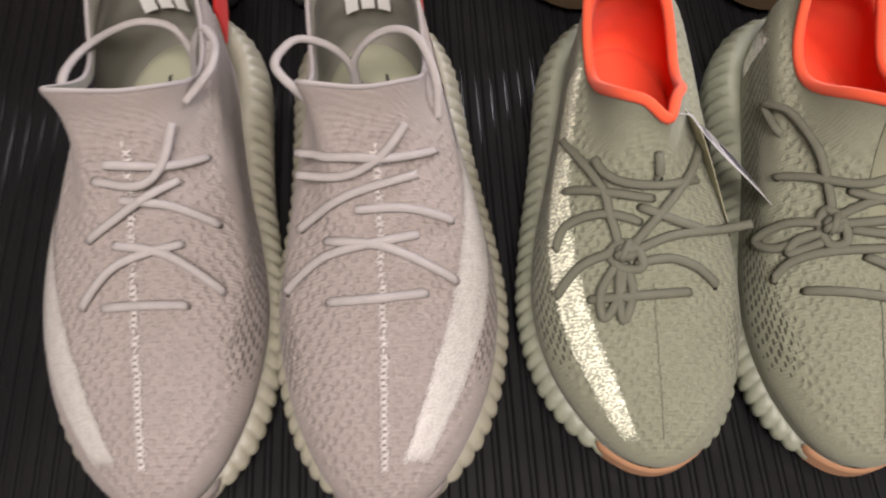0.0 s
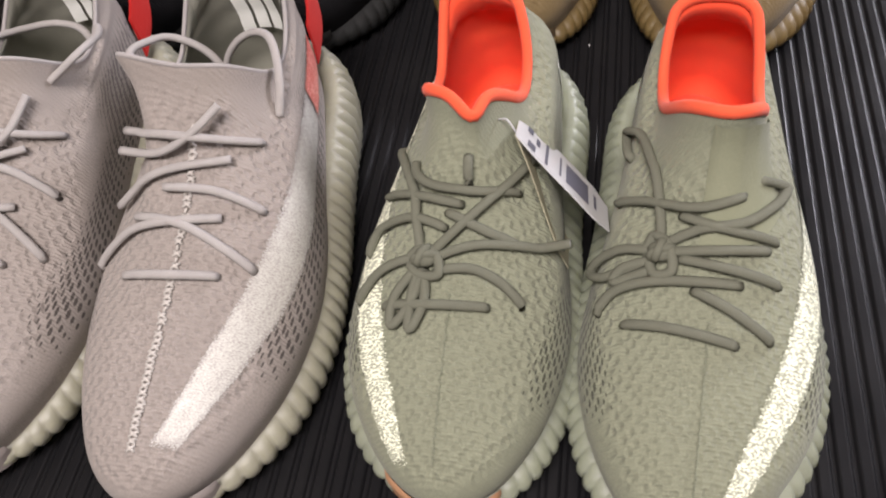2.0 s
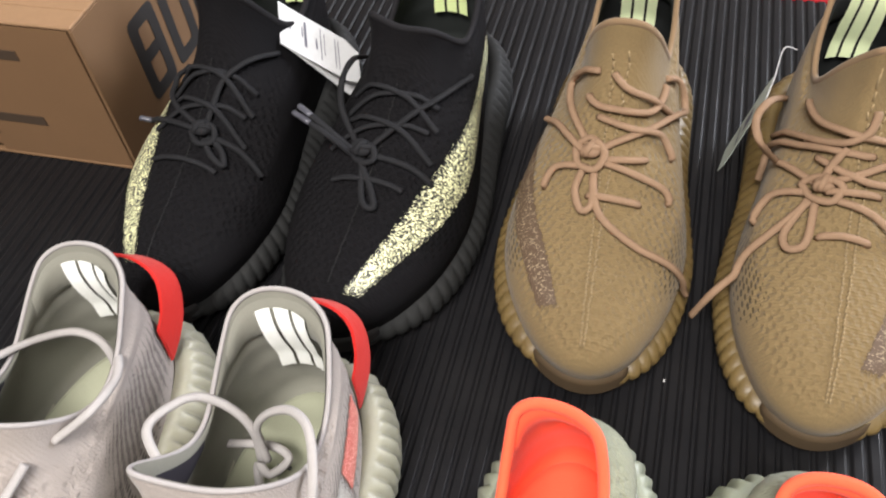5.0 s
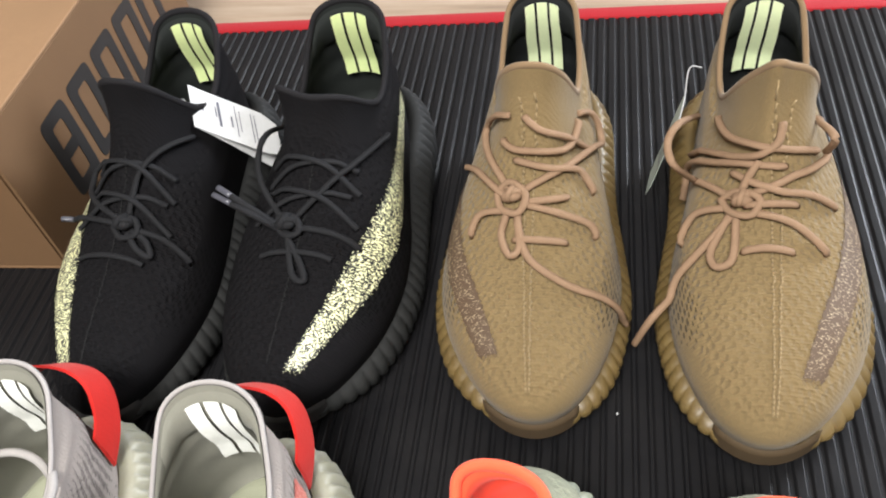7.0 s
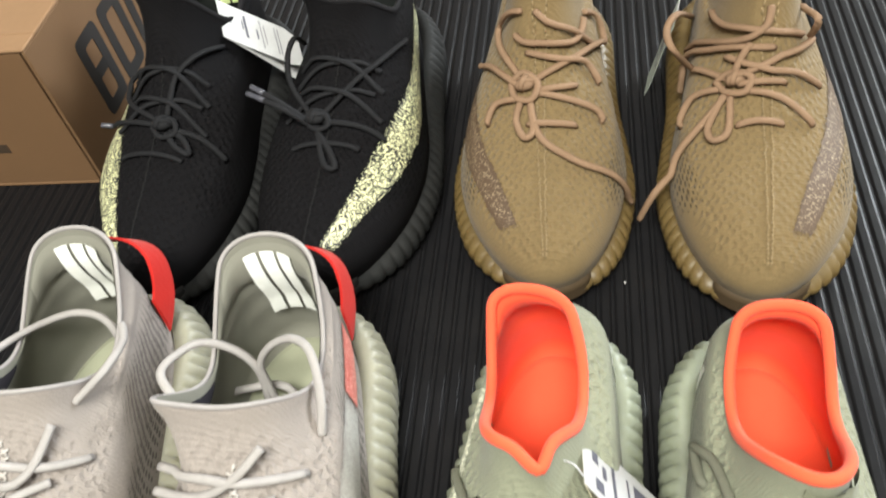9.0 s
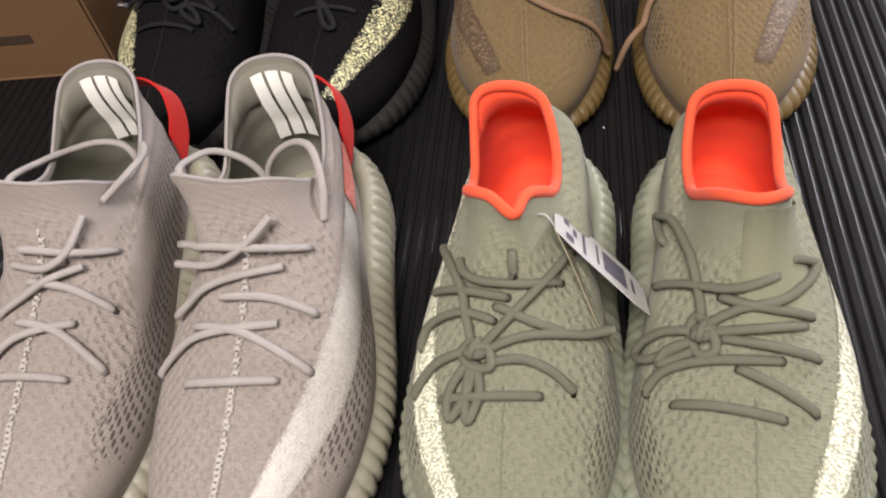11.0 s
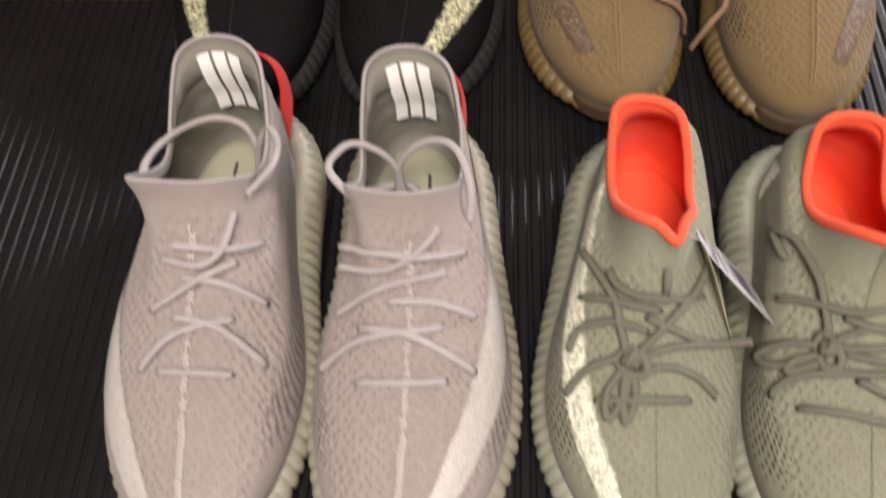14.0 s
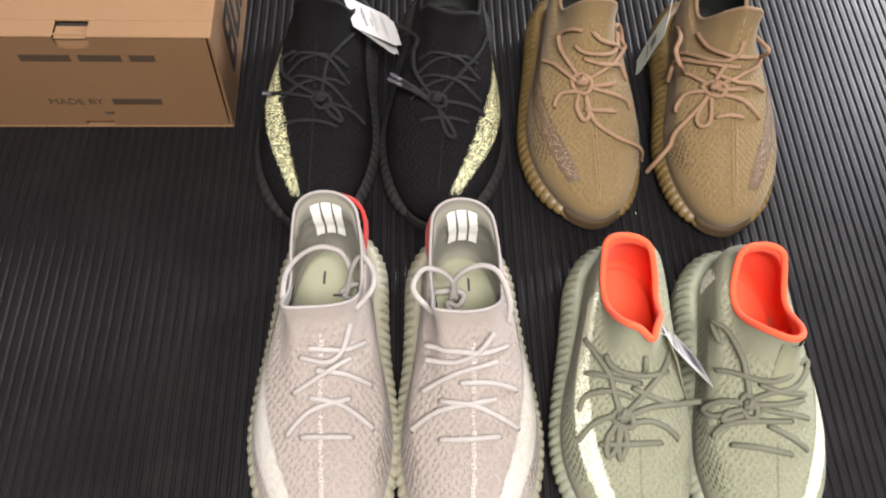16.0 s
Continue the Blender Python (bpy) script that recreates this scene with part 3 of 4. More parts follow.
    if style.get("pull"):
        # webbing loop: sewn to both sides, standing off behind the heel tab
        rows_p = []
        for i in range(45):
            d = -33 + 1.5 * i
            f = abs(d) / 33
            k = 0.64 - 0.32 * f ** 2.4
            off = 0.0014 + 0.019 * max(0.0, 1 - f ** 3.5)
            half, lean = 0.10 + 0.03 * f, 0.0055 * (1 - f ** 3)
            ring = [surface(k + half * e, math.radians(180 - d), form, off + 0.0018 - lean * e) for e in (-1, -0.5, 0.0, 0.5, 1)]
            ring += [surface(k + half * e, math.radians(180 - d), form, off - lean * e) for e in (1, 0.0, -1)]
            rows_p.append(ring)
        bm, vs = grid(rows_p, True)
        bm.faces.new(vs[0][::-1]), bm.faces.new(vs[-1])
        bmesh.ops.recalc_face_normals(bm, faces=bm.faces)
        part("pull_tab", bm, style["pull"], root, "red woven pull tab", smooth=False)
    root.matrix_world = pose(x, toe + LENGTH / 2 * size, 0, 0, 0, yaw) @ Matrix.Scale(size, 4)
    return root


def style_grey():
    base = (0.331, 0.292, 0.266)
    return dict(group="pale grey pair", longer=0.011, roomy=0.24, upper=knit("grey_knit", base, 0.62), sole=foam_sole("cream_foam", (0.31, 0.30, 0.232), 0.35), lining=cloth("grey_lining", (0.21, 0.205, 0.17)),
                lining_label="grey mesh lining", insole=cloth("pale_green_insole", (0.324, 0.331, 0.238)), insole_label="pale green insole", piping=cloth("lilac_piping", (0.35, 0.325, 0.315)), rim=0.0014,
                cord=0.0026, lace=lace_cloth("grey_lace", (0.396, 0.371, 0.356)), toe=plain("grey_toe", (0.29, 0.255, 0.24), 0.6), toe_label="darker grey rubber toe guard",
                bands=[(reflective("white_weave", (0.36, 0.33, 0.31), (0.56, 0.555, 0.51), 0.47, 1200, 0.4, 0.2, 0.1), [(0.014, 51, 74), (0.03, 45, 66), (0.06, 37, 58), (0.10, 31, 51), (0.15, 31, 49), (0.20, 36, 52), (0.232, 41, 55)], 1.0, 130),
                       (reflective("coral_weave", (0.62, 0.15, 0.12), (0.95, 0.48, 0.42), 0.55, 900), [(0.231, 41, 55), (0.25, 45, 58), (0.275, 52, 63)], 0.5, 60)],
                bars=plain("bar_white", (0.96, 0.97, 0.90), 0.4), stitch=cloth("stitch_pale", (0.547, 0.511, 0.475)), seams=[(0.012, 0.170, 90, 50, 0.0020, 0.00085, True)],
                mark=plain("dark_mark", (0.036, 0.036, 0.0324), 0.6), inner_band=cloth("charcoal_band", (0.0288, 0.0259, 0.0324)), pull=cloth("red_webbing", (0.518, 0.0158, 0.0108), 0.7, 900))


def style_green():
    base = (0.248, 0.259, 0.184)
    return dict(group="green pair", longer=-0.004, upper=knit("sage_knit", base, 0.66), sole=foam_sole("sage_foam", (0.259, 0.277, 0.209), 0.35), lining=cloth("orange_lining", (0.88, 0.095, 0.04), 0.8),
                lining_label="bright orange padded lining", insole=cloth("orange_insole", (0.90, 0.10, 0.045)), insole_label="bright orange insole", piping=cloth("orange_piping", (0.92, 0.12, 0.052)), rim=0.0031,
                cord=0.0028, lace=lace_cloth("olive_lace", (0.155, 0.158, 0.119)), toe=plain("peach_toe", (0.475, 0.259, 0.144), 0.5), toe_label="peach rubber toe guard", tip=plain("clear_tip", (0.302, 0.31, 0.288), 0.3),
                bands=[(reflective("silver_yarn", (0.36, 0.375, 0.28), (0.98, 1.0, 0.80), 0.50, 720), [(0.018, 50, 66), (0.05, 43, 60), (0.08, 38, 54), (0.12, 37, 51), (0.16, 40, 52), (0.2, 45, 56), (0.238, 53, 62)], 1.2, 200)],
                patch=reflective("silver_patch", (0.396, 0.403, 0.346), (1.0, 1.0, 0.92), 0.42, 520), panel=cloth("sage_tape", (0.238, 0.248, 0.168), 0.8, 700), stitch=cloth("stitch_sage", (0.238, 0.252, 0.18)), seams=[(0.02, 0.1, 90, 60, 0.0004, 0.0005, False)])


def style_black():
    base = (0.0066, 0.0062, 0.007)
    return dict(group="black pair", longer=0.007, roomy=0.22, upper=knit("black_knit", base, 0.5), sole=foam_sole("black_foam", (0.006, 0.0063, 0.006), 0.0, 0.8), lining=cloth("black_lining", (0.0202, 0.023, 0.0216)),
                insole=cloth("black_insole", (0.0144, 0.0144, 0.0144)), piping=cloth("black_piping", (0.0115, 0.0108, 0.0122)), rim=0.0024, lace=lace_cloth("black_lace", (0.0115, 0.0115, 0.013)),
                toe=plain("dark_toe", (0.0202, 0.0187, 0.018), 0.5), tip=plain("glossy_tip", (0.072, 0.072, 0.0864), 0.2),
                bands=[(reflective("gold_yarn", (0.014, 0.014, 0.012), (1.0, 1.0, 0.60), 0.525, 760), [(0.015, 49, 66), (0.05, 39, 57), (0.08, 32, 53), (0.12, 29, 49), (0.16, 32, 47), (0.2, 39, 49), (0.25, 49, 56), (0.268, 54, 59)], 1.2, 200)],
                bars=plain("bar_lime", (0.82, 0.95, 0.45), 0.4), stitch=cloth("stitch_black", (0.0216, 0.0216, 0.0216)), seams=[(0.02, 0.16, 90, 60, 0.0006, 0.0005, False)])


def style_tan():
    base = (0.193, 0.135, 0.0634)
    return dict(group="tan pair", roomy=0.12, upper=knit("tan_knit", base, 0.68), sole=foam_sole("gum_foam", (0.137, 0.0922, 0.0331), 0.3), lining=cloth("dark_lining", (0.0144, 0.0158, 0.0158)),
                insole=cloth("dark_insole", (0.0144, 0.0144, 0.0144)), piping=cloth("tan_piping", (0.223, 0.148, 0.0828)), rim=0.0022, cord=0.0027, lace=lace_cloth("tan_lace", (0.266, 0.169, 0.104)),
                toe=plain("brown_toe", (0.075, 0.05, 0.027), 0.5), toe_label="dark brown rubber toe guard", tip=plain("brown_tip", (0.158, 0.0936, 0.072), 0.35),
                bands=[(reflective("bronze_yarn", (0.085, 0.052, 0.03), (0.36, 0.28, 0.18), 0.585, 800, 0.6), [(0.03, 42, 60), (0.06, 37, 54), (0.10, 31, 46), (0.15, 30, 43), (0.2, 36, 46), (0.26, 48, 55)], 1.2, 140)],
                bars=plain("bar_lime_light", (0.84, 0.95, 0.58), 0.4), stitch=cloth("stitch_tan", (0.288, 0.209, 0.108)), seams=[(0.012, 0.176, 87.5, 62, 0.0008, 0.0007, False), (0.012, 0.176, 92.5, 62, 0.0008, 0.0007, False)])


ROWS_LACE = [(0.092, 0.026, 0.0, 1), (0.098, 0.040, 0.026, 0.55), (0.118, 0.038, 0.026, 0.55), (0.138, 0.036, 0.014, 0.9)]


ROWS_TIED = ROWS_LACE[:1] + [(0.118, 0.038, 0.020, 0.8), (0.142, 0.035, 0.016, 0.9)]


def strand(last, style, root, *points, tip=False, free=False):
    """A cord through points (x, v, z), kept clear of the upper; its ends go into the holes, but for a tipped end."""
    ctrl = [Vector((x, v - LENGTH / 2, z)) for x, v, z in points]
    if free:
        near = last.tree.find_nearest(ctrl[0])[0]
        if (near - ctrl[0]).length < 0.025:
            ctrl[0] = near
    path = spline(ctrl, 7)
    out = []
    for i, p in enumerate(path):
        if free:
            out.append(p)
            continue
        loc, nrm, _, dist = last.tree.find_nearest(p)
        if nrm.dot(loc - Vector((0, loc.y + 0.03, 0.045))) < 0:
            nrm = -nrm
        u = i / (len(path) - 1)
        want = 0.0021 + 0.0022 * math.sin(math.pi * u)
        if i == 0 or (i == len(path) - 1 and not tip):
            want = -0.001
        d = (p - loc).dot(nrm)
        if dist < 0.02 and d < want:
            p = p + nrm * (want - d)
        out.append(p)
    cord = part("lace", tube(out, style.get("cord", 0.0024), style.get("cord", 0.0024) * 0.82), style["lace"], root)
    if tip:
        part("lace_tip", tube([q + Vector((0, 0, 0.0001)) for q in out[-5:]], 0.0024, 0.0021), style.get("tip", style["lace"]), cord, "stiff lace tip")


def knot(last, style, root, x, v):
    """The tied middle: a cord wound tightly round the crossing strands."""
    c = last.down(x, v, 0.0045)
    for k, turn in enumerate((25, 70)):
        a = math.radians(turn)
        d, n = Vector((math.cos(a), math.sin(a) * 0.8, 0)), Vector((-math.sin(a), math.cos(a), 0))
        path = [c + d * (0.0062 * math.cos(t)) + Vector((0, 0, 0.0034 * math.sin(t) + 0.001 * k)) + n * (0.0016 * (k - 0.5)) for t in [2 * math.pi * i / 16 for i in range(16)]]
        part("lace_knot", tube(path, 0.0024, 0.0024, 8, True, up=(n.x, n.y, 0.01)), style["lace"], root)
    bm = bmesh.new()
    bmesh.ops.create_icosphere(bm, subdivisions=2, radius=0.0054)
    bmesh.ops.scale(bm, vec=(1.3, 1.1, 0.8), verts=bm.verts)
    bmesh.ops.translate(bm, vec=c, verts=bm.verts)
    part("lace_knot", bm, style["lace"], root)


def laces_t1(last, style, root):
    strand(last, style, root, (-0.012, 0.137, 0.102), (-0.03, 0.186, 0.109), (-0.022, 0.182, 0.129), (-0.013, 0.173, 0.138))
    strand(last, style, root, (-0.005, 0.134, 0.102), (0.03, 0.168, 0.104), (0.042, 0.206, 0.085), (0.036, 0.216, 0.1), (0.029, 0.203, 0.114))
    strand(last, style, root, (-0.003, 0.169, 0.14), (0.006, 0.166, 0.132), (0.022, 0.172, 0.118), (0.037, 0.183, 0.097))
    strand(last, style, root, (-0.017, 0.167, 0.121), (-0.007, 0.159, 0.12), (0.021, 0.165, 0.115), (0.028, 0.195, 0.114))
    strand(last, style, root, (-0.009, 0.154, 0.115), (0.012, 0.15, 0.111), (0.03, 0.158, 0.1), (0.041, 0.151, 0.087))
    strand(last, style, root, (-0.012, 0.132, 0.099), (-0.033, 0.158, 0.097), (-0.048, 0.173, 0.09), tip=True)
    strand(last, style, root, (-0.01, 0.124, 0.096), (-0.03, 0.126, 0.089), (-0.037, 0.115, 0.08))
    strand(last, style, root, (-0, 0.127, 0.099), (0.02, 0.124, 0.094), (0.038, 0.124, 0.083), (0.044, 0.119, 0.078))
    strand(last, style, root, (-0.007, 0.106, 0.088), (0.01, 0.105, 0.088), (0.026, 0.107, 0.085))
    strand(last, style, root, (-0.012, 0.125, 0.096), (-0.015, 0.109, 0.088), (-0.009, 0.095, 0.084), (-0.003, 0.1, 0.086), (-0.006, 0.119, 0.094))
    strand(last, style, root, (-0.006, 0.124, 0.097), (-0.003, 0.108, 0.089), (0.005, 0.091, 0.083), (0.029, 0.078, 0.075), (0.05, 0.078, 0.063), (0.059, 0.08, 0.05), (0.067, 0.083, 0.032), tip=True)
    strand(last, style, root, (0.001, 0.129, 0.1), (0.016, 0.132, 0.099), (0.025, 0.137, 0.097))
    strand(last, style, root, (-0.02, 0.138, 0.099), (-0.011, 0.142, 0.105), (-0.001, 0.133, 0.102), (-0.005, 0.122, 0.096), (-0.016, 0.126, 0.095), (-0.02, 0.138, 0.099))
    knot(last, style, root, -0.01, 0.132)


def laces_t2(last, style, root):
    strand(last, style, root, (-0.025, 0.143, 0.099), (-0.043, 0.169, 0.087), (-0.063, 0.151, 0.12), (-0.067, 0.167, 0.125), (-0.059, 0.186, 0.125), (-0.039, 0.245, 0.081))
    strand(last, style, root, (-0.016, 0.14, 0.104), (0.004, 0.148, 0.111), (0.029, 0.174, 0.106), (0.032, 0.165, 0.13), (0.026, 0.193, 0.122))
    strand(last, style, root, (-0.029, 0.207, 0.111), (-0.024, 0.179, 0.119), (-0.01, 0.161, 0.128), (0.024, 0.171, 0.113))
    strand(last, style, root, (-0.044, 0.214, 0.07), (-0.016, 0.16, 0.119), (-0.004, 0.161, 0.13), (-0, 0.167, 0.141))
    strand(last, style, root, (-0.022, 0.14, 0.1), (-0.016, 0.149, 0.11), (-0.011, 0.155, 0.12), tip=True)
    strand(last, style, root, (-0.051, 0.187, 0.052), (-0.046, 0.197, 0.073), (-0.03, 0.17, 0.103), (0.004, 0.154, 0.117))
    strand(last, style, root, (-0.025, 0.159, 0.106), (-0.003, 0.141, 0.108), (0.018, 0.142, 0.102), (0.036, 0.143, 0.09))
    strand(last, style, root, (-0.019, 0.135, 0.1), (0.011, 0.135, 0.101))
    strand(last, style, root, (-0.027, 0.137, 0.095), (-0.045, 0.142, 0.082), (-0.053, 0.13, 0.067))
    strand(last, style, root, (-0.015, 0.13, 0.099), (0.007, 0.123, 0.096), (0.028, 0.11, 0.084))
    strand(last, style, root, (-0.021, 0.108, 0.087), (-0.008, 0.108, 0.09), (0.007, 0.107, 0.088))
    strand(last, style, root, (-0.027, 0.133, 0.094), (-0.038, 0.113, 0.081), (-0.036, 0.101, 0.079), (-0.027, 0.104, 0.084), (-0.024, 0.13, 0.095))
    strand(last, style, root, (-0.026, 0.132, 0.094), (-0.04, 0.118, 0.081), (-0.056, 0.102, 0.06), (-0.075, 0.082, 0.05), (-0.085, 0.078, 0.026), tip=True)
    strand(last, style, root, (-0.032, 0.145, 0.095), (-0.022, 0.145, 0.102), (-0.011, 0.137, 0.105), (-0.015, 0.128, 0.099), (-0.026, 0.133, 0.095), (-0.032, 0.145, 0.095))
    knot(last, style, root, -0.021, 0.138)


def laces_c(last, style, root):
    strand(last, style, root, (-0.016, 0.118, 0.09), (-0.021, 0.137, 0.096), (-0.026, 0.157, 0.1), (-0.043, 0.193, 0.087))
    strand(last, style, root, (-0.013, 0.117, 0.091), (0, 0.132, 0.098), (0.014, 0.15, 0.104), (0.033, 0.187, 0.1))
    strand(last, style, root, (0.002, 0.164, 0.121), (0.003, 0.154, 0.11))
    strand(last, style, root, (-0.027, 0.17, 0.103), (-0.022, 0.159, 0.105), (-0.006, 0.152, 0.108), (0.028, 0.16, 0.099))
    strand(last, style, root, (-0.044, 0.158, 0.085), (-0.027, 0.152, 0.098), (0.001, 0.145, 0.104))
    strand(last, style, root, (-0.048, 0.126, 0.073), (-0.042, 0.137, 0.082), (-0.024, 0.139, 0.095), (-0.006, 0.133, 0.098))
    strand(last, style, root, (-0.006, 0.141, 0.101), (0.014, 0.134, 0.097), (0.032, 0.132, 0.09))
    strand(last, style, root, (-0.01, 0.117, 0.091), (0.01, 0.126, 0.094), (0.036, 0.133, 0.087), (0.059, 0.135, 0.094), tip=True)
    strand(last, style, root, (-0.02, 0.118, 0.089), (-0.037, 0.112, 0.08), (-0.048, 0.099, 0.066))
    strand(last, style, root, (-0.008, 0.111, 0.089), (0.01, 0.114, 0.09), (0.026, 0.11, 0.086), (0.038, 0.103, 0.078))
    strand(last, style, root, (-0.017, 0.113, 0.088), (-0.026, 0.098, 0.08), (-0.025, 0.083, 0.076), (-0.017, 0.094, 0.081), (-0.014, 0.112, 0.088))
    strand(last, style, root, (-0.013, 0.111, 0.088), (-0.01, 0.095, 0.083), (-0.015, 0.081, 0.078), (-0.017, 0.097, 0.082), (-0.016, 0.112, 0.088))
    strand(last, style, root, (-0.033, 0.094, 0.076), (-0.007, 0.094, 0.083), (0.022, 0.097, 0.083))
    strand(last, style, root, (-0.023, 0.117, 0.088), (-0.017, 0.122, 0.092), (-0.008, 0.119, 0.092), (-0.005, 0.109, 0.089), (-0.015, 0.109, 0.087), (-0.022, 0.115, 0.088))
    knot(last, style, root, -0.014, 0.116)


def laces_d(last, style, root):
    strand(last, style, root, (-0.024, 0.136, 0.095), (-0.024, 0.156, 0.102), (-0.026, 0.177, 0.108), (-0.032, 0.202, 0.102), (-0.039, 0.22, 0.089), (-0.039, 0.196, 0.094))
    strand(last, style, root, (-0.022, 0.138, 0.097), (-0.006, 0.143, 0.104), (0.015, 0.149, 0.105), (0.034, 0.175, 0.097), (0.02, 0.168, 0.114))
    strand(last, style, root, (-0.044, 0.171, 0.085), (-0.032, 0.163, 0.098), (-0.008, 0.152, 0.11), (0.012, 0.158, 0.114))
    strand(last, style, root, (-0.015, 0.15, 0.105), (0.004, 0.143, 0.105), (0.03, 0.144, 0.094))
    strand(last, style, root, (-0.021, 0.134, 0.095), (0.002, 0.133, 0.1), (0.025, 0.138, 0.095), tip=True)
    strand(last, style, root, (-0.016, 0.13, 0.096), (0.009, 0.125, 0.095), (0.031, 0.123, 0.087))
    strand(last, style, root, (-0.028, 0.136, 0.093), (-0.043, 0.141, 0.083), (-0.053, 0.138, 0.067), (-0.048, 0.129, 0.075), (-0.028, 0.132, 0.091))
    strand(last, style, root, (-0.028, 0.131, 0.091), (-0.04, 0.13, 0.084), (-0.044, 0.124, 0.079), (-0.029, 0.126, 0.09))
    strand(last, style, root, (-0.052, 0.112, 0.068), (-0.044, 0.119, 0.078), (-0.026, 0.12, 0.089), (0.013, 0.119, 0.092))
    strand(last, style, root, (-0.009, 0.115, 0.091), (0.008, 0.106, 0.088), (0.027, 0.096, 0.079))
    strand(last, style, root, (-0.041, 0.102, 0.076), (-0.018, 0.097, 0.083), (0.011, 0.091, 0.082))
    strand(last, style, root, (-0.031, 0.137, 0.092), (-0.026, 0.143, 0.096), (-0.02, 0.136, 0.097), (-0.019, 0.124, 0.093), (-0.027, 0.124, 0.09), (-0.03, 0.135, 0.091))
    knot(last, style, root, -0.025, 0.133)


def laces_b2(last, style, root):
    strand(last, style, root, (-0.016, 0.117, 0.091), (-0.035, 0.138, 0.105), (-0.038, 0.152, 0.12), (-0.036, 0.17, 0.125), (-0.067, 0.253, 0.06))
    strand(last, style, root, (-0.009, 0.116, 0.091), (0.01, 0.139, 0.1), (0.028, 0.171, 0.102), (0.038, 0.205, 0.093))
    strand(last, style, root, (-0.015, 0.112, 0.089), (-0.038, 0.114, 0.11), (-0.061, 0.125, 0.115), tip=True)
    strand(last, style, root, (-0.016, 0.11, 0.088), (-0.035, 0.109, 0.108), (-0.064, 0.121, 0.112), tip=True)
    strand(last, style, root, (-0.014, 0.11, 0.089), (0.003, 0.087, 0.081), (0.008, 0.075, 0.077), (-0.001, 0.079, 0.079), (-0.011, 0.11, 0.089))
    strand(last, style, root, (-0.006, 0.112, 0.09), (0.022, 0.11, 0.085), (0.039, 0.106, 0.075))
    strand(last, style, root, (-0.022, 0.115, 0.089), (-0.016, 0.121, 0.092), (-0.005, 0.117, 0.092), (-0.002, 0.108, 0.089), (-0.011, 0.106, 0.087), (-0.022, 0.115, 0.089))
    knot(last, style, root, -0.012, 0.113)


def laces_b1(last, style, root):
    strand(last, style, root, (0.005, 0.119, 0.095), (-0.031, 0.144, 0.093), (-0.039, 0.161, 0.1), (-0.023, 0.164, 0.11))
    strand(last, style, root, (0.009, 0.122, 0.095), (0.011, 0.152, 0.112), (0.021, 0.173, 0.119), (0.029, 0.197, 0.108))
    strand(last, style, root, (0.003, 0.117, 0.094), (-0.036, 0.127, 0.083), (-0.056, 0.125, 0.085), tip=True)
    strand(last, style, root, (0.015, 0.115, 0.091), (0.036, 0.114, 0.081), (0.051, 0.108, 0.065))
    strand(last, style, root, (0.011, 0.112, 0.091), (0.021, 0.102, 0.085), (0.031, 0.099, 0.08), (0.025, 0.109, 0.086), (0.013, 0.114, 0.091))
    strand(last, style, root, (-0.001, 0.117, 0.094), (0.004, 0.122, 0.096), (0.015, 0.121, 0.094), (0.018, 0.112, 0.089), (0.008, 0.108, 0.089), (-0.001, 0.116, 0.093))
    knot(last, style, root, 0.008, 0.116)


def laces_a2(last, style, root):
    strand(last, style, root, (0.017, 0.175, 0.132), (0.003, 0.161, 0.125), (-0.017, 0.156, 0.116), (-0.042, 0.161, 0.112))
    strand(last, style, root, (-0.042, 0.173, 0.115), (0.003, 0.16, 0.124), (0.032, 0.176, 0.102))
    strand(last, style, root, (-0.045, 0.14, 0.09), (-0.017, 0.148, 0.109), (0.021, 0.158, 0.109))
    strand(last, style, root, (-0.013, 0.141, 0.106), (0.015, 0.141, 0.103), (0.038, 0.139, 0.088))
    strand(last, style, root, (-0.053, 0.112, 0.068), (-0.028, 0.123, 0.09), (0.019, 0.129, 0.095))
    strand(last, style, root, (-0.03, 0.131, 0.092), (0.003, 0.122, 0.096), (0.038, 0.107, 0.078))
    strand(last, style, root, (-0.031, 0.1, 0.081), (-0.005, 0.098, 0.085), (0.021, 0.1, 0.083))
    strand(last, style, root, (-0.046, 0.200, 0.12), (-0.050, 0.218, 0.129), (-0.046, 0.236, 0.124), (-0.037, 0.246, 0.118), (-0.022, 0.247, 0.108), (-0.012, 0.243, 0.094), (-0.012, 0.238, 0.07), free=True)
    strand(last, style, root, (0.035, 0.198, 0.100), (0.036, 0.214, 0.115), (0.028, 0.236, 0.123), (0.015, 0.246, 0.121), (0.0, 0.247, 0.112), (-0.010, 0.244, 0.096), (-0.008, 0.238, 0.07), free=True)
    strand(last, style, root, (-0.02, 0.244, 0.062), (-0.01, 0.247, 0.070), (0.001, 0.244, 0.064), (-0.006, 0.233, 0.064), (-0.015, 0.237, 0.064), (-0.011, 0.225, 0.055), free=True)


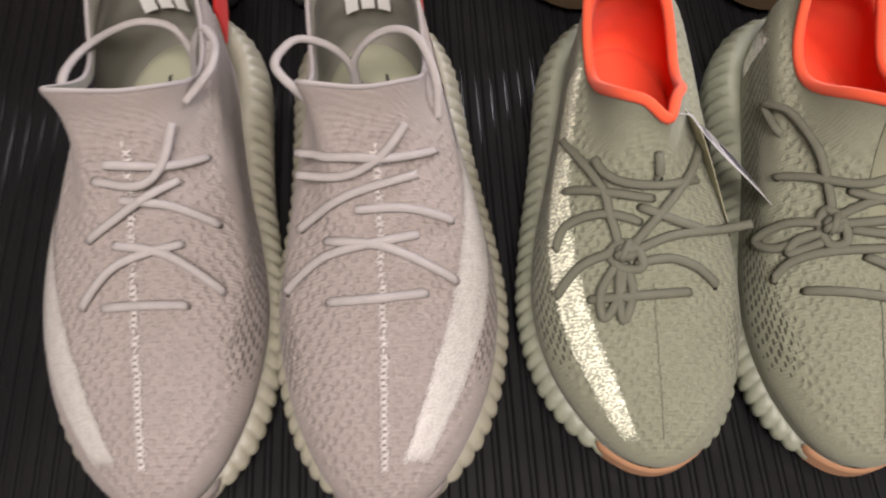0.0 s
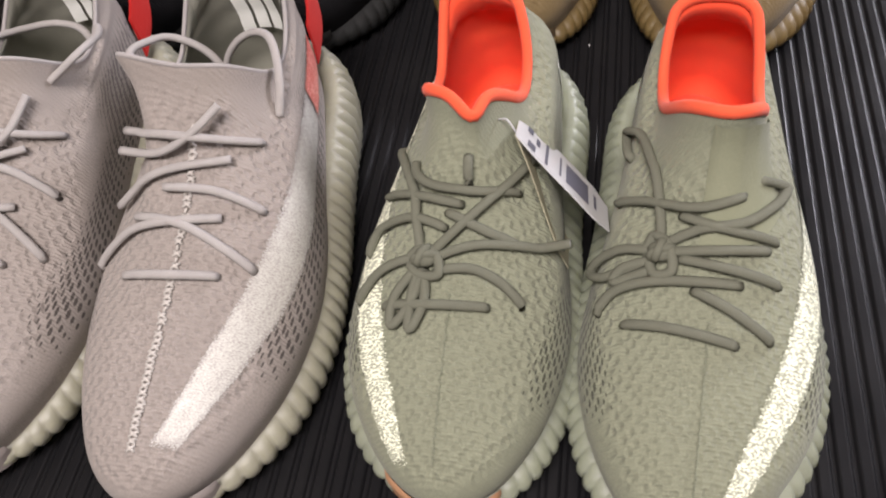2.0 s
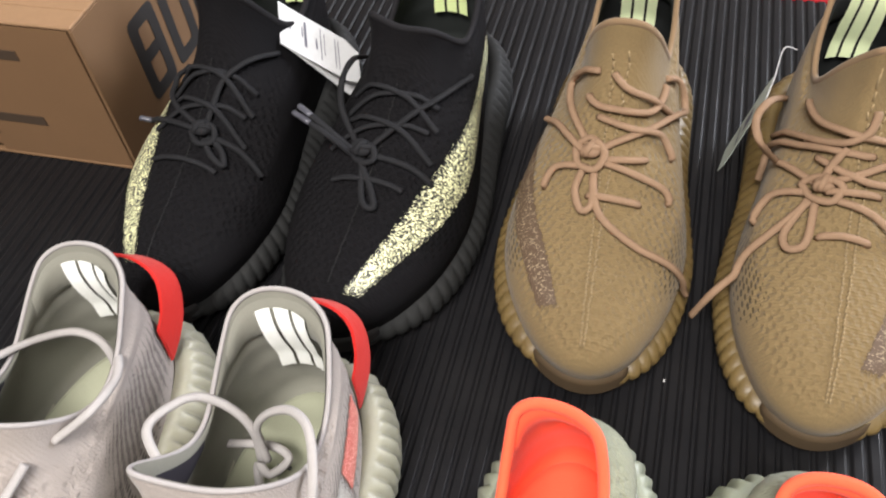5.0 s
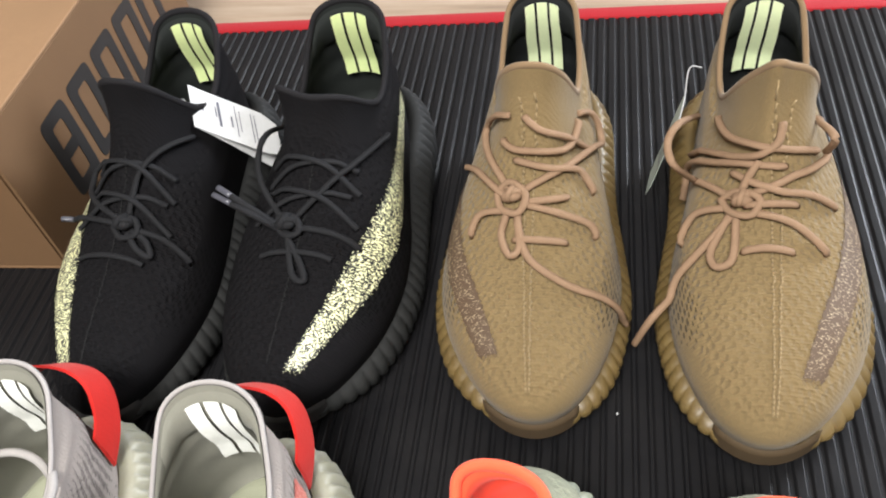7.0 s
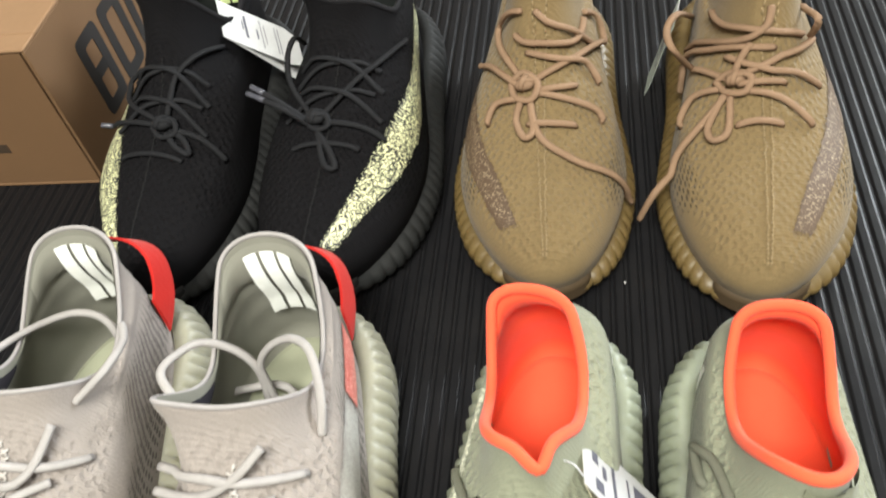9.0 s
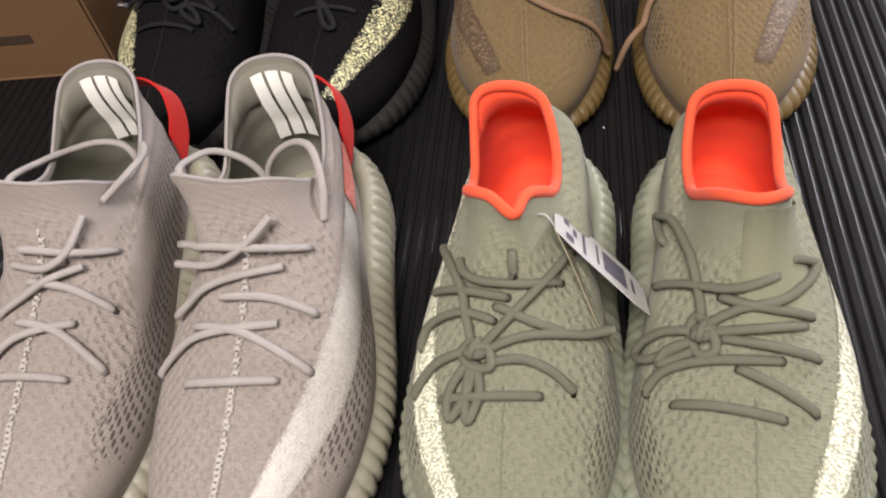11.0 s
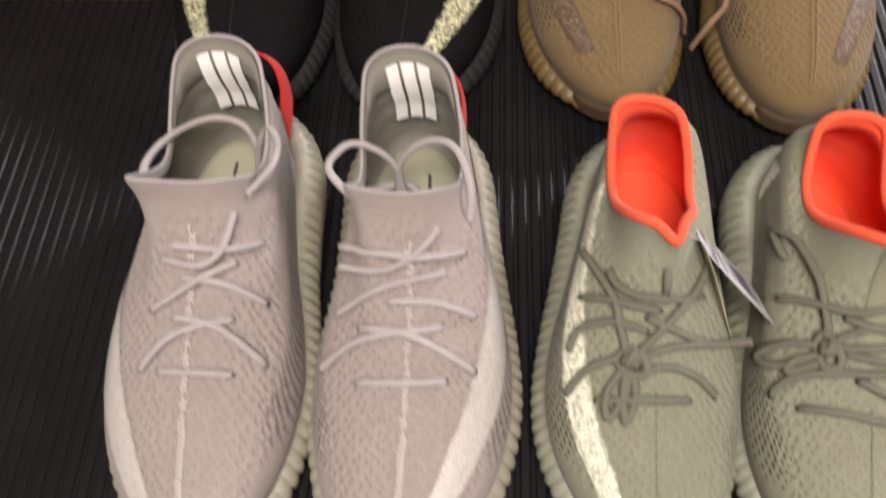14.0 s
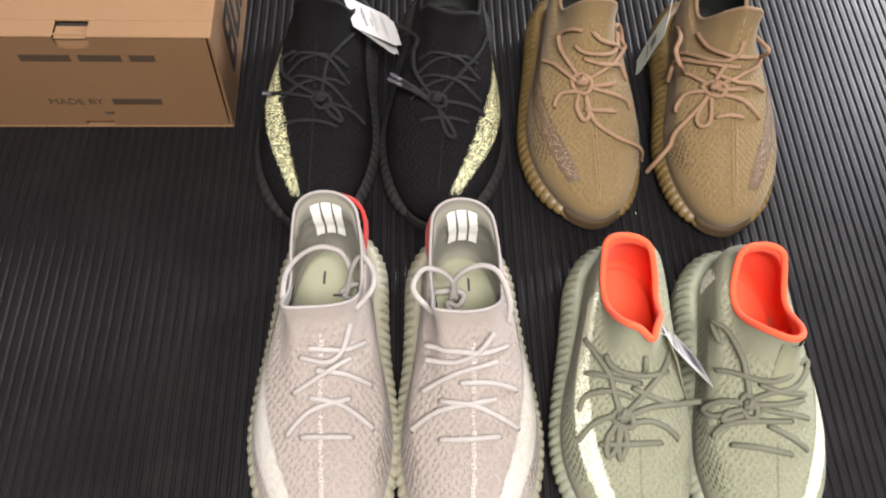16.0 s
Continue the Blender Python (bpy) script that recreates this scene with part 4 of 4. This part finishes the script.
def laces_a1(last, style, root):
    strand(last, style, root, (0.025, 0.181, 0.124), (0.019, 0.16, 0.116), (0.007, 0.15, 0.113), (-0.017, 0.155, 0.111))
    strand(last, style, root, (-0.01, 0.159, 0.12), (0.021, 0.161, 0.114), (0.037, 0.176, 0.097))
    strand(last, style, root, (-0.022, 0.128, 0.094), (0.006, 0.143, 0.108), (0.026, 0.157, 0.106))
    strand(last, style, root, (-0.003, 0.144, 0.109), (0.023, 0.143, 0.102), (0.043, 0.14, 0.083))
    strand(last, style, root, (-0.026, 0.095, 0.08), (-0.006, 0.114, 0.092), (0.027, 0.126, 0.092))
    strand(last, style, root, (-0.008, 0.124, 0.096), (0.02, 0.119, 0.092), (0.046, 0.104, 0.073))
    strand(last, style, root, (-0.014, 0.094, 0.082), (0.011, 0.094, 0.084), (0.029, 0.095, 0.08))
    strand(last, style, root, (-0.023, 0.191, 0.125), (-0.034, 0.207, 0.130), (-0.034, 0.235, 0.117), (-0.023, 0.257, 0.108), (-0.007, 0.267, 0.104), (0.012, 0.263, 0.100), (0.020, 0.251, 0.08), (0.015, 0.238, 0.06), free=True)
    strand(last, style, root, (0.034, 0.196, 0.12), (0.043, 0.215, 0.126), (0.041, 0.238, 0.119), (0.031, 0.253, 0.113), (0.022, 0.251, 0.095), (0.016, 0.243, 0.062), free=True)
    strand(last, style, root, (0.01, 0.242, 0.060), (0.022, 0.246, 0.070), (0.031, 0.245, 0.064), (0.023, 0.234, 0.062), (0.013, 0.239, 0.062), free=True)


# collar folds: degrees round from the toe, spread, and the shift outwards, back and up
HIGH_FRONT = (0, 60, 0.0, 0.002, 0.022)


def build_shoes():
    grey, green, black, tan = style_grey(), style_green(), style_black(), style_tan()
    low = (180, 70, 0.014, -0.004, -0.005)
    low_right = (180, 70, 0.001, -0.004, -0.008)
    tall_tab = (180, 60, 0.0, 0.004, 0.014)
    shoe(grey, -1, -0.167, 0.060, 2, "pale grey knitted sneaker with loose grey laces and red pull tab", [(0, 60, -0.003, 0.008, -0.006), (180, 55, 0.003, 0.019, -0.002), (34, 24, 0.010, -0.014, 0.018)], laces_a1, (), 1.07, 1.0, (-7, -4))
    shoe(grey, 1, -0.035, 0.060, 5, "pale grey sneaker with white and coral side stripe, red pull tab", [(0, 70, -0.004, 0.009, -0.004), (180, 55, -0.005, 0.020, -0.002), (-34, 24, -0.010, -0.008, 0.016)], laces_a2, (), 1.07)
    shoe(green, -1, 0.112, 0.072, -1, "sage green knitted sneaker with orange lining, paper tag hanging beside", [low, (0, 80, 0.008, 0.0, 0.0), (-14, 12, -0.004, -0.009, -0.007), (-48, 14, -0.002, 0.004, -0.004)], laces_c, (), 1.06, 0.955, (-7, 3))
    shoe(green, 1, 0.233, 0.072, 3, "sage green knitted sneaker with orange lining and silver reflective stripe", [low_right, (10, 30, 0.0, -0.006, 0.004)], laces_d, (), 1.06, 0.955, (0, -4), [(-8, 52)])
    shoe(black, -1, -0.205, 0.392, -2, "black knitted sneaker with speckled reflective stripe, beside the cardboard box", [HIGH_FRONT, (180, 60, -0.006, 0.004, 0.013)], laces_b1, ROWS_TIED, 1.05, 1.0, (8, 6))
    shoe(black, 1, -0.066, 0.406, 1, "black knitted sneaker with broad speckled reflective stripe, laces tied", [(-35, 22, -0.002, -0.004, 0.012), (180, 60, 0.004, 0.004, 0.012)], laces_b2, ROWS_TIED, 1.10)
    shoe(tan, -1, 0.087, 0.414, 2, "tan knitted sneaker with brown side stripe and tied tan laces", [HIGH_FRONT, tall_tab], laces_t1, (), 1.06)
    shoe(tan, 1, 0.243, 0.414, 3, "tan knitted sneaker with folded collar and tied tan laces", [HIGH_FRONT, tall_tab, (-12, 12, 0.0, -0.006, 0.008)], laces_t2, (), 1.06, 1.0, (7, 7))


# ---- box ----
def ring_bm(w, h, stroke, thick):
    """A hollow rounded frame in the yz plane."""
    bm = bmesh.new()
    loops = []
    for x in (0.0, thick):
        for inset in (0.0, stroke):
            row = []
            for i in range(28):
                a = 2 * math.pi * i / 28
                c, d = math.cos(a), math.sin(a)
                row.append(bm.verts.new((x, (w / 2 - inset) * math.copysign(abs(c) ** 0.22, c), (h / 2 - inset) * math.copysign(abs(d) ** 0.22, d))))
            loops.append(row)
    o0, i0, o1, i1 = loops
    for j in range(28):
        k = (j + 1) % 28
        bm.faces.new((o1[j], o1[k], i1[k], i1[j]))
        bm.faces.new((o0[j], o0[k], o1[k], o1[j]))
        bm.faces.new((i0[j], i1[j], i1[k], i0[k]))
    bmesh.ops.recalc_face_normals(bm, faces=bm.faces)
    return bm


def lettering(name, text, size, m, mat, parent):
    curve = bpy.data.curves.new(name, "FONT")
    curve.body, curve.size, curve.extrude, curve.align_x = text, size, 0.0001, "LEFT"
    tmp = new("tmp_text", curve)
    bpy.context.view_layer.update()
    me = bpy.data.meshes.new_from_object(tmp.evaluated_get(bpy.context.evaluated_depsgraph_get()))
    bpy.data.objects.remove(tmp)
    me.materials.clear()
    me.materials.append(mat)
    ob = new(name, me)
    ob.parent, ob.matrix_basis = parent, m
    return ob


def build_box():
    root = new("shoe_box")
    tagged(root, "brown cardboard shoe box with dark print, standing on the mat", "box")
    W, D, H, T = 0.285, 0.35, 0.147, 0.003
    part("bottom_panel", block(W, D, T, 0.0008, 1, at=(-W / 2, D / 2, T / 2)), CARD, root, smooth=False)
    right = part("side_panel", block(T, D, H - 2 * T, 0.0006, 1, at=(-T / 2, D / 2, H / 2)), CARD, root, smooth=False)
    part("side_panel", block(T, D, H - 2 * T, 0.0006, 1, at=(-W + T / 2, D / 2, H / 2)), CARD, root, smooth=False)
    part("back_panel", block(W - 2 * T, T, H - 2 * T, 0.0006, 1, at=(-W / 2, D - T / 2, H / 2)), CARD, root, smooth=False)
    # front panel stands a little inside the side walls; its foot is cut out for the tuck flap
    fw, z0 = W - 2 * T - 0.0045, 0.0065
    bm = bmesh.new()
    outline = [(-fw / 2, z0 - 0.0035), (-0.022, z0 - 0.0035), (-0.022, z0 + 0.004), (0.009, z0 + 0.004), (0.009, z0 - 0.0035), (fw / 2, z0 - 0.0035), (fw / 2, H - T - 0.001),
               (0.022, H - T - 0.001), (0.020, H - T - 0.012), (0.014, H - T - 0.0155), (-0.006, H - T - 0.0155), (-0.012, H - T - 0.012), (-0.014, H - T - 0.001), (-fw / 2, H - T - 0.001)]
    a = [bm.verts.new((-W / 2 + x, 0.0008, z)) for x, z in outline]
    b = [bm.verts.new((-W / 2 + x, 0.0008 + T, z)) for x, z in outline]
    bm.faces.new(a), bm.faces.new(b[::-1])
    for i in range(len(a)):
        bm.faces.new((a[i], b[i], b[(i + 1) % len(a)], a[(i + 1) % len(a)]))
    bmesh.ops.recalc_face_normals(bm, faces=bm.faces)
    bmesh.ops.triangulate(bm, faces=bm.faces[:])
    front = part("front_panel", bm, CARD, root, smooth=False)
    part("tuck_flap", block(0.034, 0.0025, 0.018, 0.001, 1, at=(-W / 2 + 0.004, 0.0052, H - 0.0105)), CARD_LIT, root, smooth=False)
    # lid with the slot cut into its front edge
    lid = part("lid", block(W, D - 0.022, T, 0.0011, 2, at=(-W / 2, 0.022 + (D - 0.022) / 2, H - T / 2)), CARD_LIT, root, smooth=False)
    # rounded printed mark on the lid
    bm = bmesh.new()
    arc = [(-0.098 + 0.042 * math.sin(math.pi / 2 * i / 14), 0.088 - 0.033 * math.cos(math.pi / 2 * i / 14)) for i in range(15)] + [(-0.098, 0.088)]
    low = [bm.verts.new((px, py, H - 0.0005)) for px, py in arc]
    high = [bm.verts.new((px, py, H + 0.0003)) for px, py in arc]
    bm.faces.new(high)
    for i in range(len(arc)):
        bm.faces.new((low[i], low[(i + 1) % len(arc)], high[(i + 1) % len(arc)], high[i]))
    part("print_mark", bm, INK_SOFT, lid, "dark rounded print", smooth=False)
    lx = W / 2 - 0.0165 + 0.004
    rx = W / 2 - 0.0165 - 0.004
    part("lid_edge", block(lx, 0.022, T, 0.0009, 1, at=(-W + lx / 2, 0.011, H - T / 2)), CARD_LIT, root, smooth=False)
    part("lid_edge", block(rx, 0.022, T, 0.0009, 1, at=(-rx / 2, 0.011, H - T / 2)), CARD_LIT, root, smooth=False)
    part("lid_tongue", block(0.032, 0.0165, 0.002, 0.0008, 1, at=(-W / 2 + 0.004, 0.0088, H - 0.0042)), CARD_LIT, root, smooth=False)
    # near-black strip laid in the slot's gap to draw the shade inside
    part("slot", block(0.031, 0.0045, 0.001, 0, at=(-W / 2 + 0.004, 0.0197, H - 0.0048)), SLOT_SHADE, root, "dark strip drawing the shade in the slot", smooth=False)
    y = 0.0005
    for x0, x1 in ((-0.198, -0.147), (-0.139, -0.096), (-0.088, -0.062)):
        part("print_bar", block(x1 - x0, 0.0004, 0.0095, 0, at=((x0 + x1) / 2, y, 0.1145)), INK_SOFT, front, "faded dark print", smooth=False)
    part("print_bar", block(0.053, 0.0004, 0.0095, 0, at=(-0.098, y, 0.0455)), INK_SOFT, front, "faded dark print", smooth=False)
    part("print_mark", block(0.010, 0.0004, 0.004, 0, at=(-0.133, y, 0.026)), INK_SOFT, front, smooth=False)
    lettering("print_text", "MADE BY", 0.0142, pose(-0.193, y, 0.0405, 90), INK_SOFT, front)
    for i in range(5):
        ob = part("print_frame", ring_bm(0.042, 0.079, 0.012, 0.0004), INK, right, "bold black print", smooth=False)
        ob.location = (0.0002, 0.077 + 0.0505 * i, 0.069)
        if i == 0:
            part("print_bar", block(0.0004, 0.020, 0.0115, 0, at=(0.0004, 0.077 + 0.0505 * i, 0.070)), INK, right, "bold black print", smooth=False)
    root.matrix_world = pose(-0.308, 0.536, 0, 0, 0, 4.2)
    return root


# ---- tags ----
def tag(name, label, corner, u, v, sheets, prints, cord=()):
    """A card tag: corner and its long and short edges; sheets are (turn about the long edge, material); prints are bars in shares of the edges."""
    root = new(name)
    tagged(root, label, "tag")
    root.location = corner
    u, v = Vector(u), Vector(v)
    n0 = u.cross(v).normalized()
    for k, (swing, mat, length) in enumerate(sheets):
        rot = Matrix.Rotation(math.radians(swing), 3, v.normalized())
        uu, vv, n = rot @ u * length, v, rot @ n0
        bm = bmesh.new()
        outline = [(0, 0), (0.93, 0), (1, 0.12), (1, 0.88), (0.93, 1), (0, 1)]
        th = n * 0.0002
        rows = []
        for i in range(7):
            f = i / 6
            bend = n * (0.004 * math.sin(math.pi * f * 0.5) ** 2 * (1 if k == 0 else -1))
            lo, hi = (0.0, 1.0) if i < 6 else (0.14, 0.86)
            rows.append((uu * f + vv * lo + bend, uu * f + vv * hi + bend))
        top, bot = [[bm.verts.new(p + th) for p in r] for r in rows], [[bm.verts.new(p - th) for p in r] for r in rows]
        for i in range(6):
            bm.faces.new((top[i][0], top[i + 1][0], top[i + 1][1], top[i][1]))
            bm.faces.new((bot[i][0], bot[i][1], bot[i + 1][1], bot[i + 1][0]))
            bm.faces.new((top[i][0], bot[i][0], bot[i + 1][0], top[i + 1][0]))
            bm.faces.new((top[i][1], top[i + 1][1], bot[i + 1][1], bot[i][1]))
        bm.faces.new((top[0][0], top[0][1], bot[0][1], bot[0][0]))
        bm.faces.new((top[6][0], bot[6][0], bot[6][1], top[6][1]))
        bmesh.ops.recalc_face_normals(bm, faces=bm.faces)
        card = part("card", bm, mat, root, smooth=False)
        if k:
            continue
        for a0, a1, b0, b1 in prints:
            bm = bmesh.new()
            for s in (1, -1):
                bend0, bend1 = (n * 0.004 * math.sin(math.pi * a * 0.5) ** 2 for a in (a0, a1))
                q = [u * a0 + v * b0 + bend0, u * a1 + v * b0 + bend1, u * a1 + v * b1 + bend1, u * a0 + v * b1 + bend0]
                bm.faces.new([bm.verts.new(p + n * 0.0005 * s) for p in q])
            part("print_bar", bm, PAPER_PRINT, card, "small grey print", smooth=False)
    if cord:
        part("cord", tube(spline([Vector(c) - Vector(corner) for c in cord], 6), 0.0005, 0.0005, 6), PLASTIC, root, "clear plastic thread")
    return root


def build_tags():
    lines = [(0.30, 0.33, 0.25, 0.85), (0.27, 0.285, 0.45, 0.7), (0.44, 0.46, 0.35, 0.6), (0.50, 0.51, 0.15, 0.9), (0.545, 0.555, 0.3, 0.8), (0.68, 0.69, 0.15, 0.85), (0.72, 0.73, 0.15, 0.85), (0.12, 0.14, 0.48, 0.55)]
    tag("paper_tag", "white paper tag with small grey print, leaning on black laces", (-0.170, 0.592, 0.116), (0.050, 0.016, -0.050), (-0.014, 0.032, 0.014), [(0, PAPER, 1.0), (5, PAPER, 1.16)], lines,
        [(-0.176, 0.606, 0.122), (-0.19, 0.62, 0.118), (-0.20, 0.63, 0.11)])
    blocks = [(0.10, 0.16, 0.55, 0.9), (0.2, 0.24, 0.4, 0.62), (0.12, 0.2, 0.1, 0.3), (0.30, 0.33, 0.1, 0.9), (0.45, 0.47, 0.2, 0.8), (0.52, 0.76, 0.2, 0.8), (0.82, 0.85, 0.3, 0.7)]
    tag("paper_tag", "folded white paper tag with grey print, hanging between green sneakers", (0.136, 0.239, 0.122), (0.047, -0.029, -0.042), (-0.004, 0.040, -0.023), [(0, PAPER, 1.0), (16, CREAM, 1.1)], blocks,
        [(0.1355, 0.243, 0.120), (0.131, 0.246, 0.125), (0.126, 0.249, 0.122)])
    tag("paper_tag", "pale paper tag on a clear plastic thread beside tan sneaker", (0.185, 0.648, 0.078), (-0.024, -0.015, -0.060), (0.004, 0.030, 0.004), [(0, PALE_GREEN, 1.0)], [(0.3, 0.5, 0.3, 0.7), (0.6, 0.64, 0.2, 0.8)],
        [(0.186, 0.655, 0.078), (0.189, 0.668, 0.088), (0.191, 0.683, 0.104), (0.200, 0.684, 0.104)])


CREAM = plain("cream_paper", (0.446, 0.418, 0.288), 0.6)
PALE_GREEN = plain("pale_green_paper", (0.36, 0.403, 0.36), 0.6)


def build_small():
    bm = bmesh.new()
    bmesh.ops.create_icosphere(bm, subdivisions=1, radius=0.0011)
    bmesh.ops.scale(bm, vec=(0.7, 1.5, 0.5), verts=bm.verts)
    ob = part("lint", bm, PAPER)
    ob.location = (0.154, 0.449, 0.0004)
    tagged(ob, "tiny white speck of lint on the black mat", "lint")
    ob = part("cardboard_sheet", block(0.30, 0.24, 0.004, 0.0012, 1), CARD)
    ob.matrix_world = pose(-0.42, 1.075, -0.0042, 0, 0, 6)
    tagged(ob, "flat brown cardboard sheet lying on the wooden floor", "cardboard")


def build_planks(floor):
    """Oak boards over the whole floor, butted end to end."""
    rnd = random.Random(5)
    meshes = {}
    y = -2.43
    while y < 2.95:
        x = -3.0
        while x < 2.99:
            ln = min(rnd.choice((0.9, 1.2, 1.5, 1.8)), round(3.0 - x, 3))
            if ln not in meshes:
                me = bpy.data.meshes.new("plank")
                bm = block(ln - 0.0015, 0.1185, 0.012, 0.0012, 1)
                bm.to_mesh(me)
                bm.free()
                me.materials.append(WOOD)
                meshes[ln] = me
            ob = new("plank", meshes[ln])
            ob.parent = floor
            ob.matrix_basis = Matrix.Translation(Vector((x + ln / 2, y, -0.0128)) - floor.location)
            x += ln
        y += 0.12


floor = build_room()
build_mat()
build_box()
build_shoes()
build_tags()
build_small()
build_planks(floor)
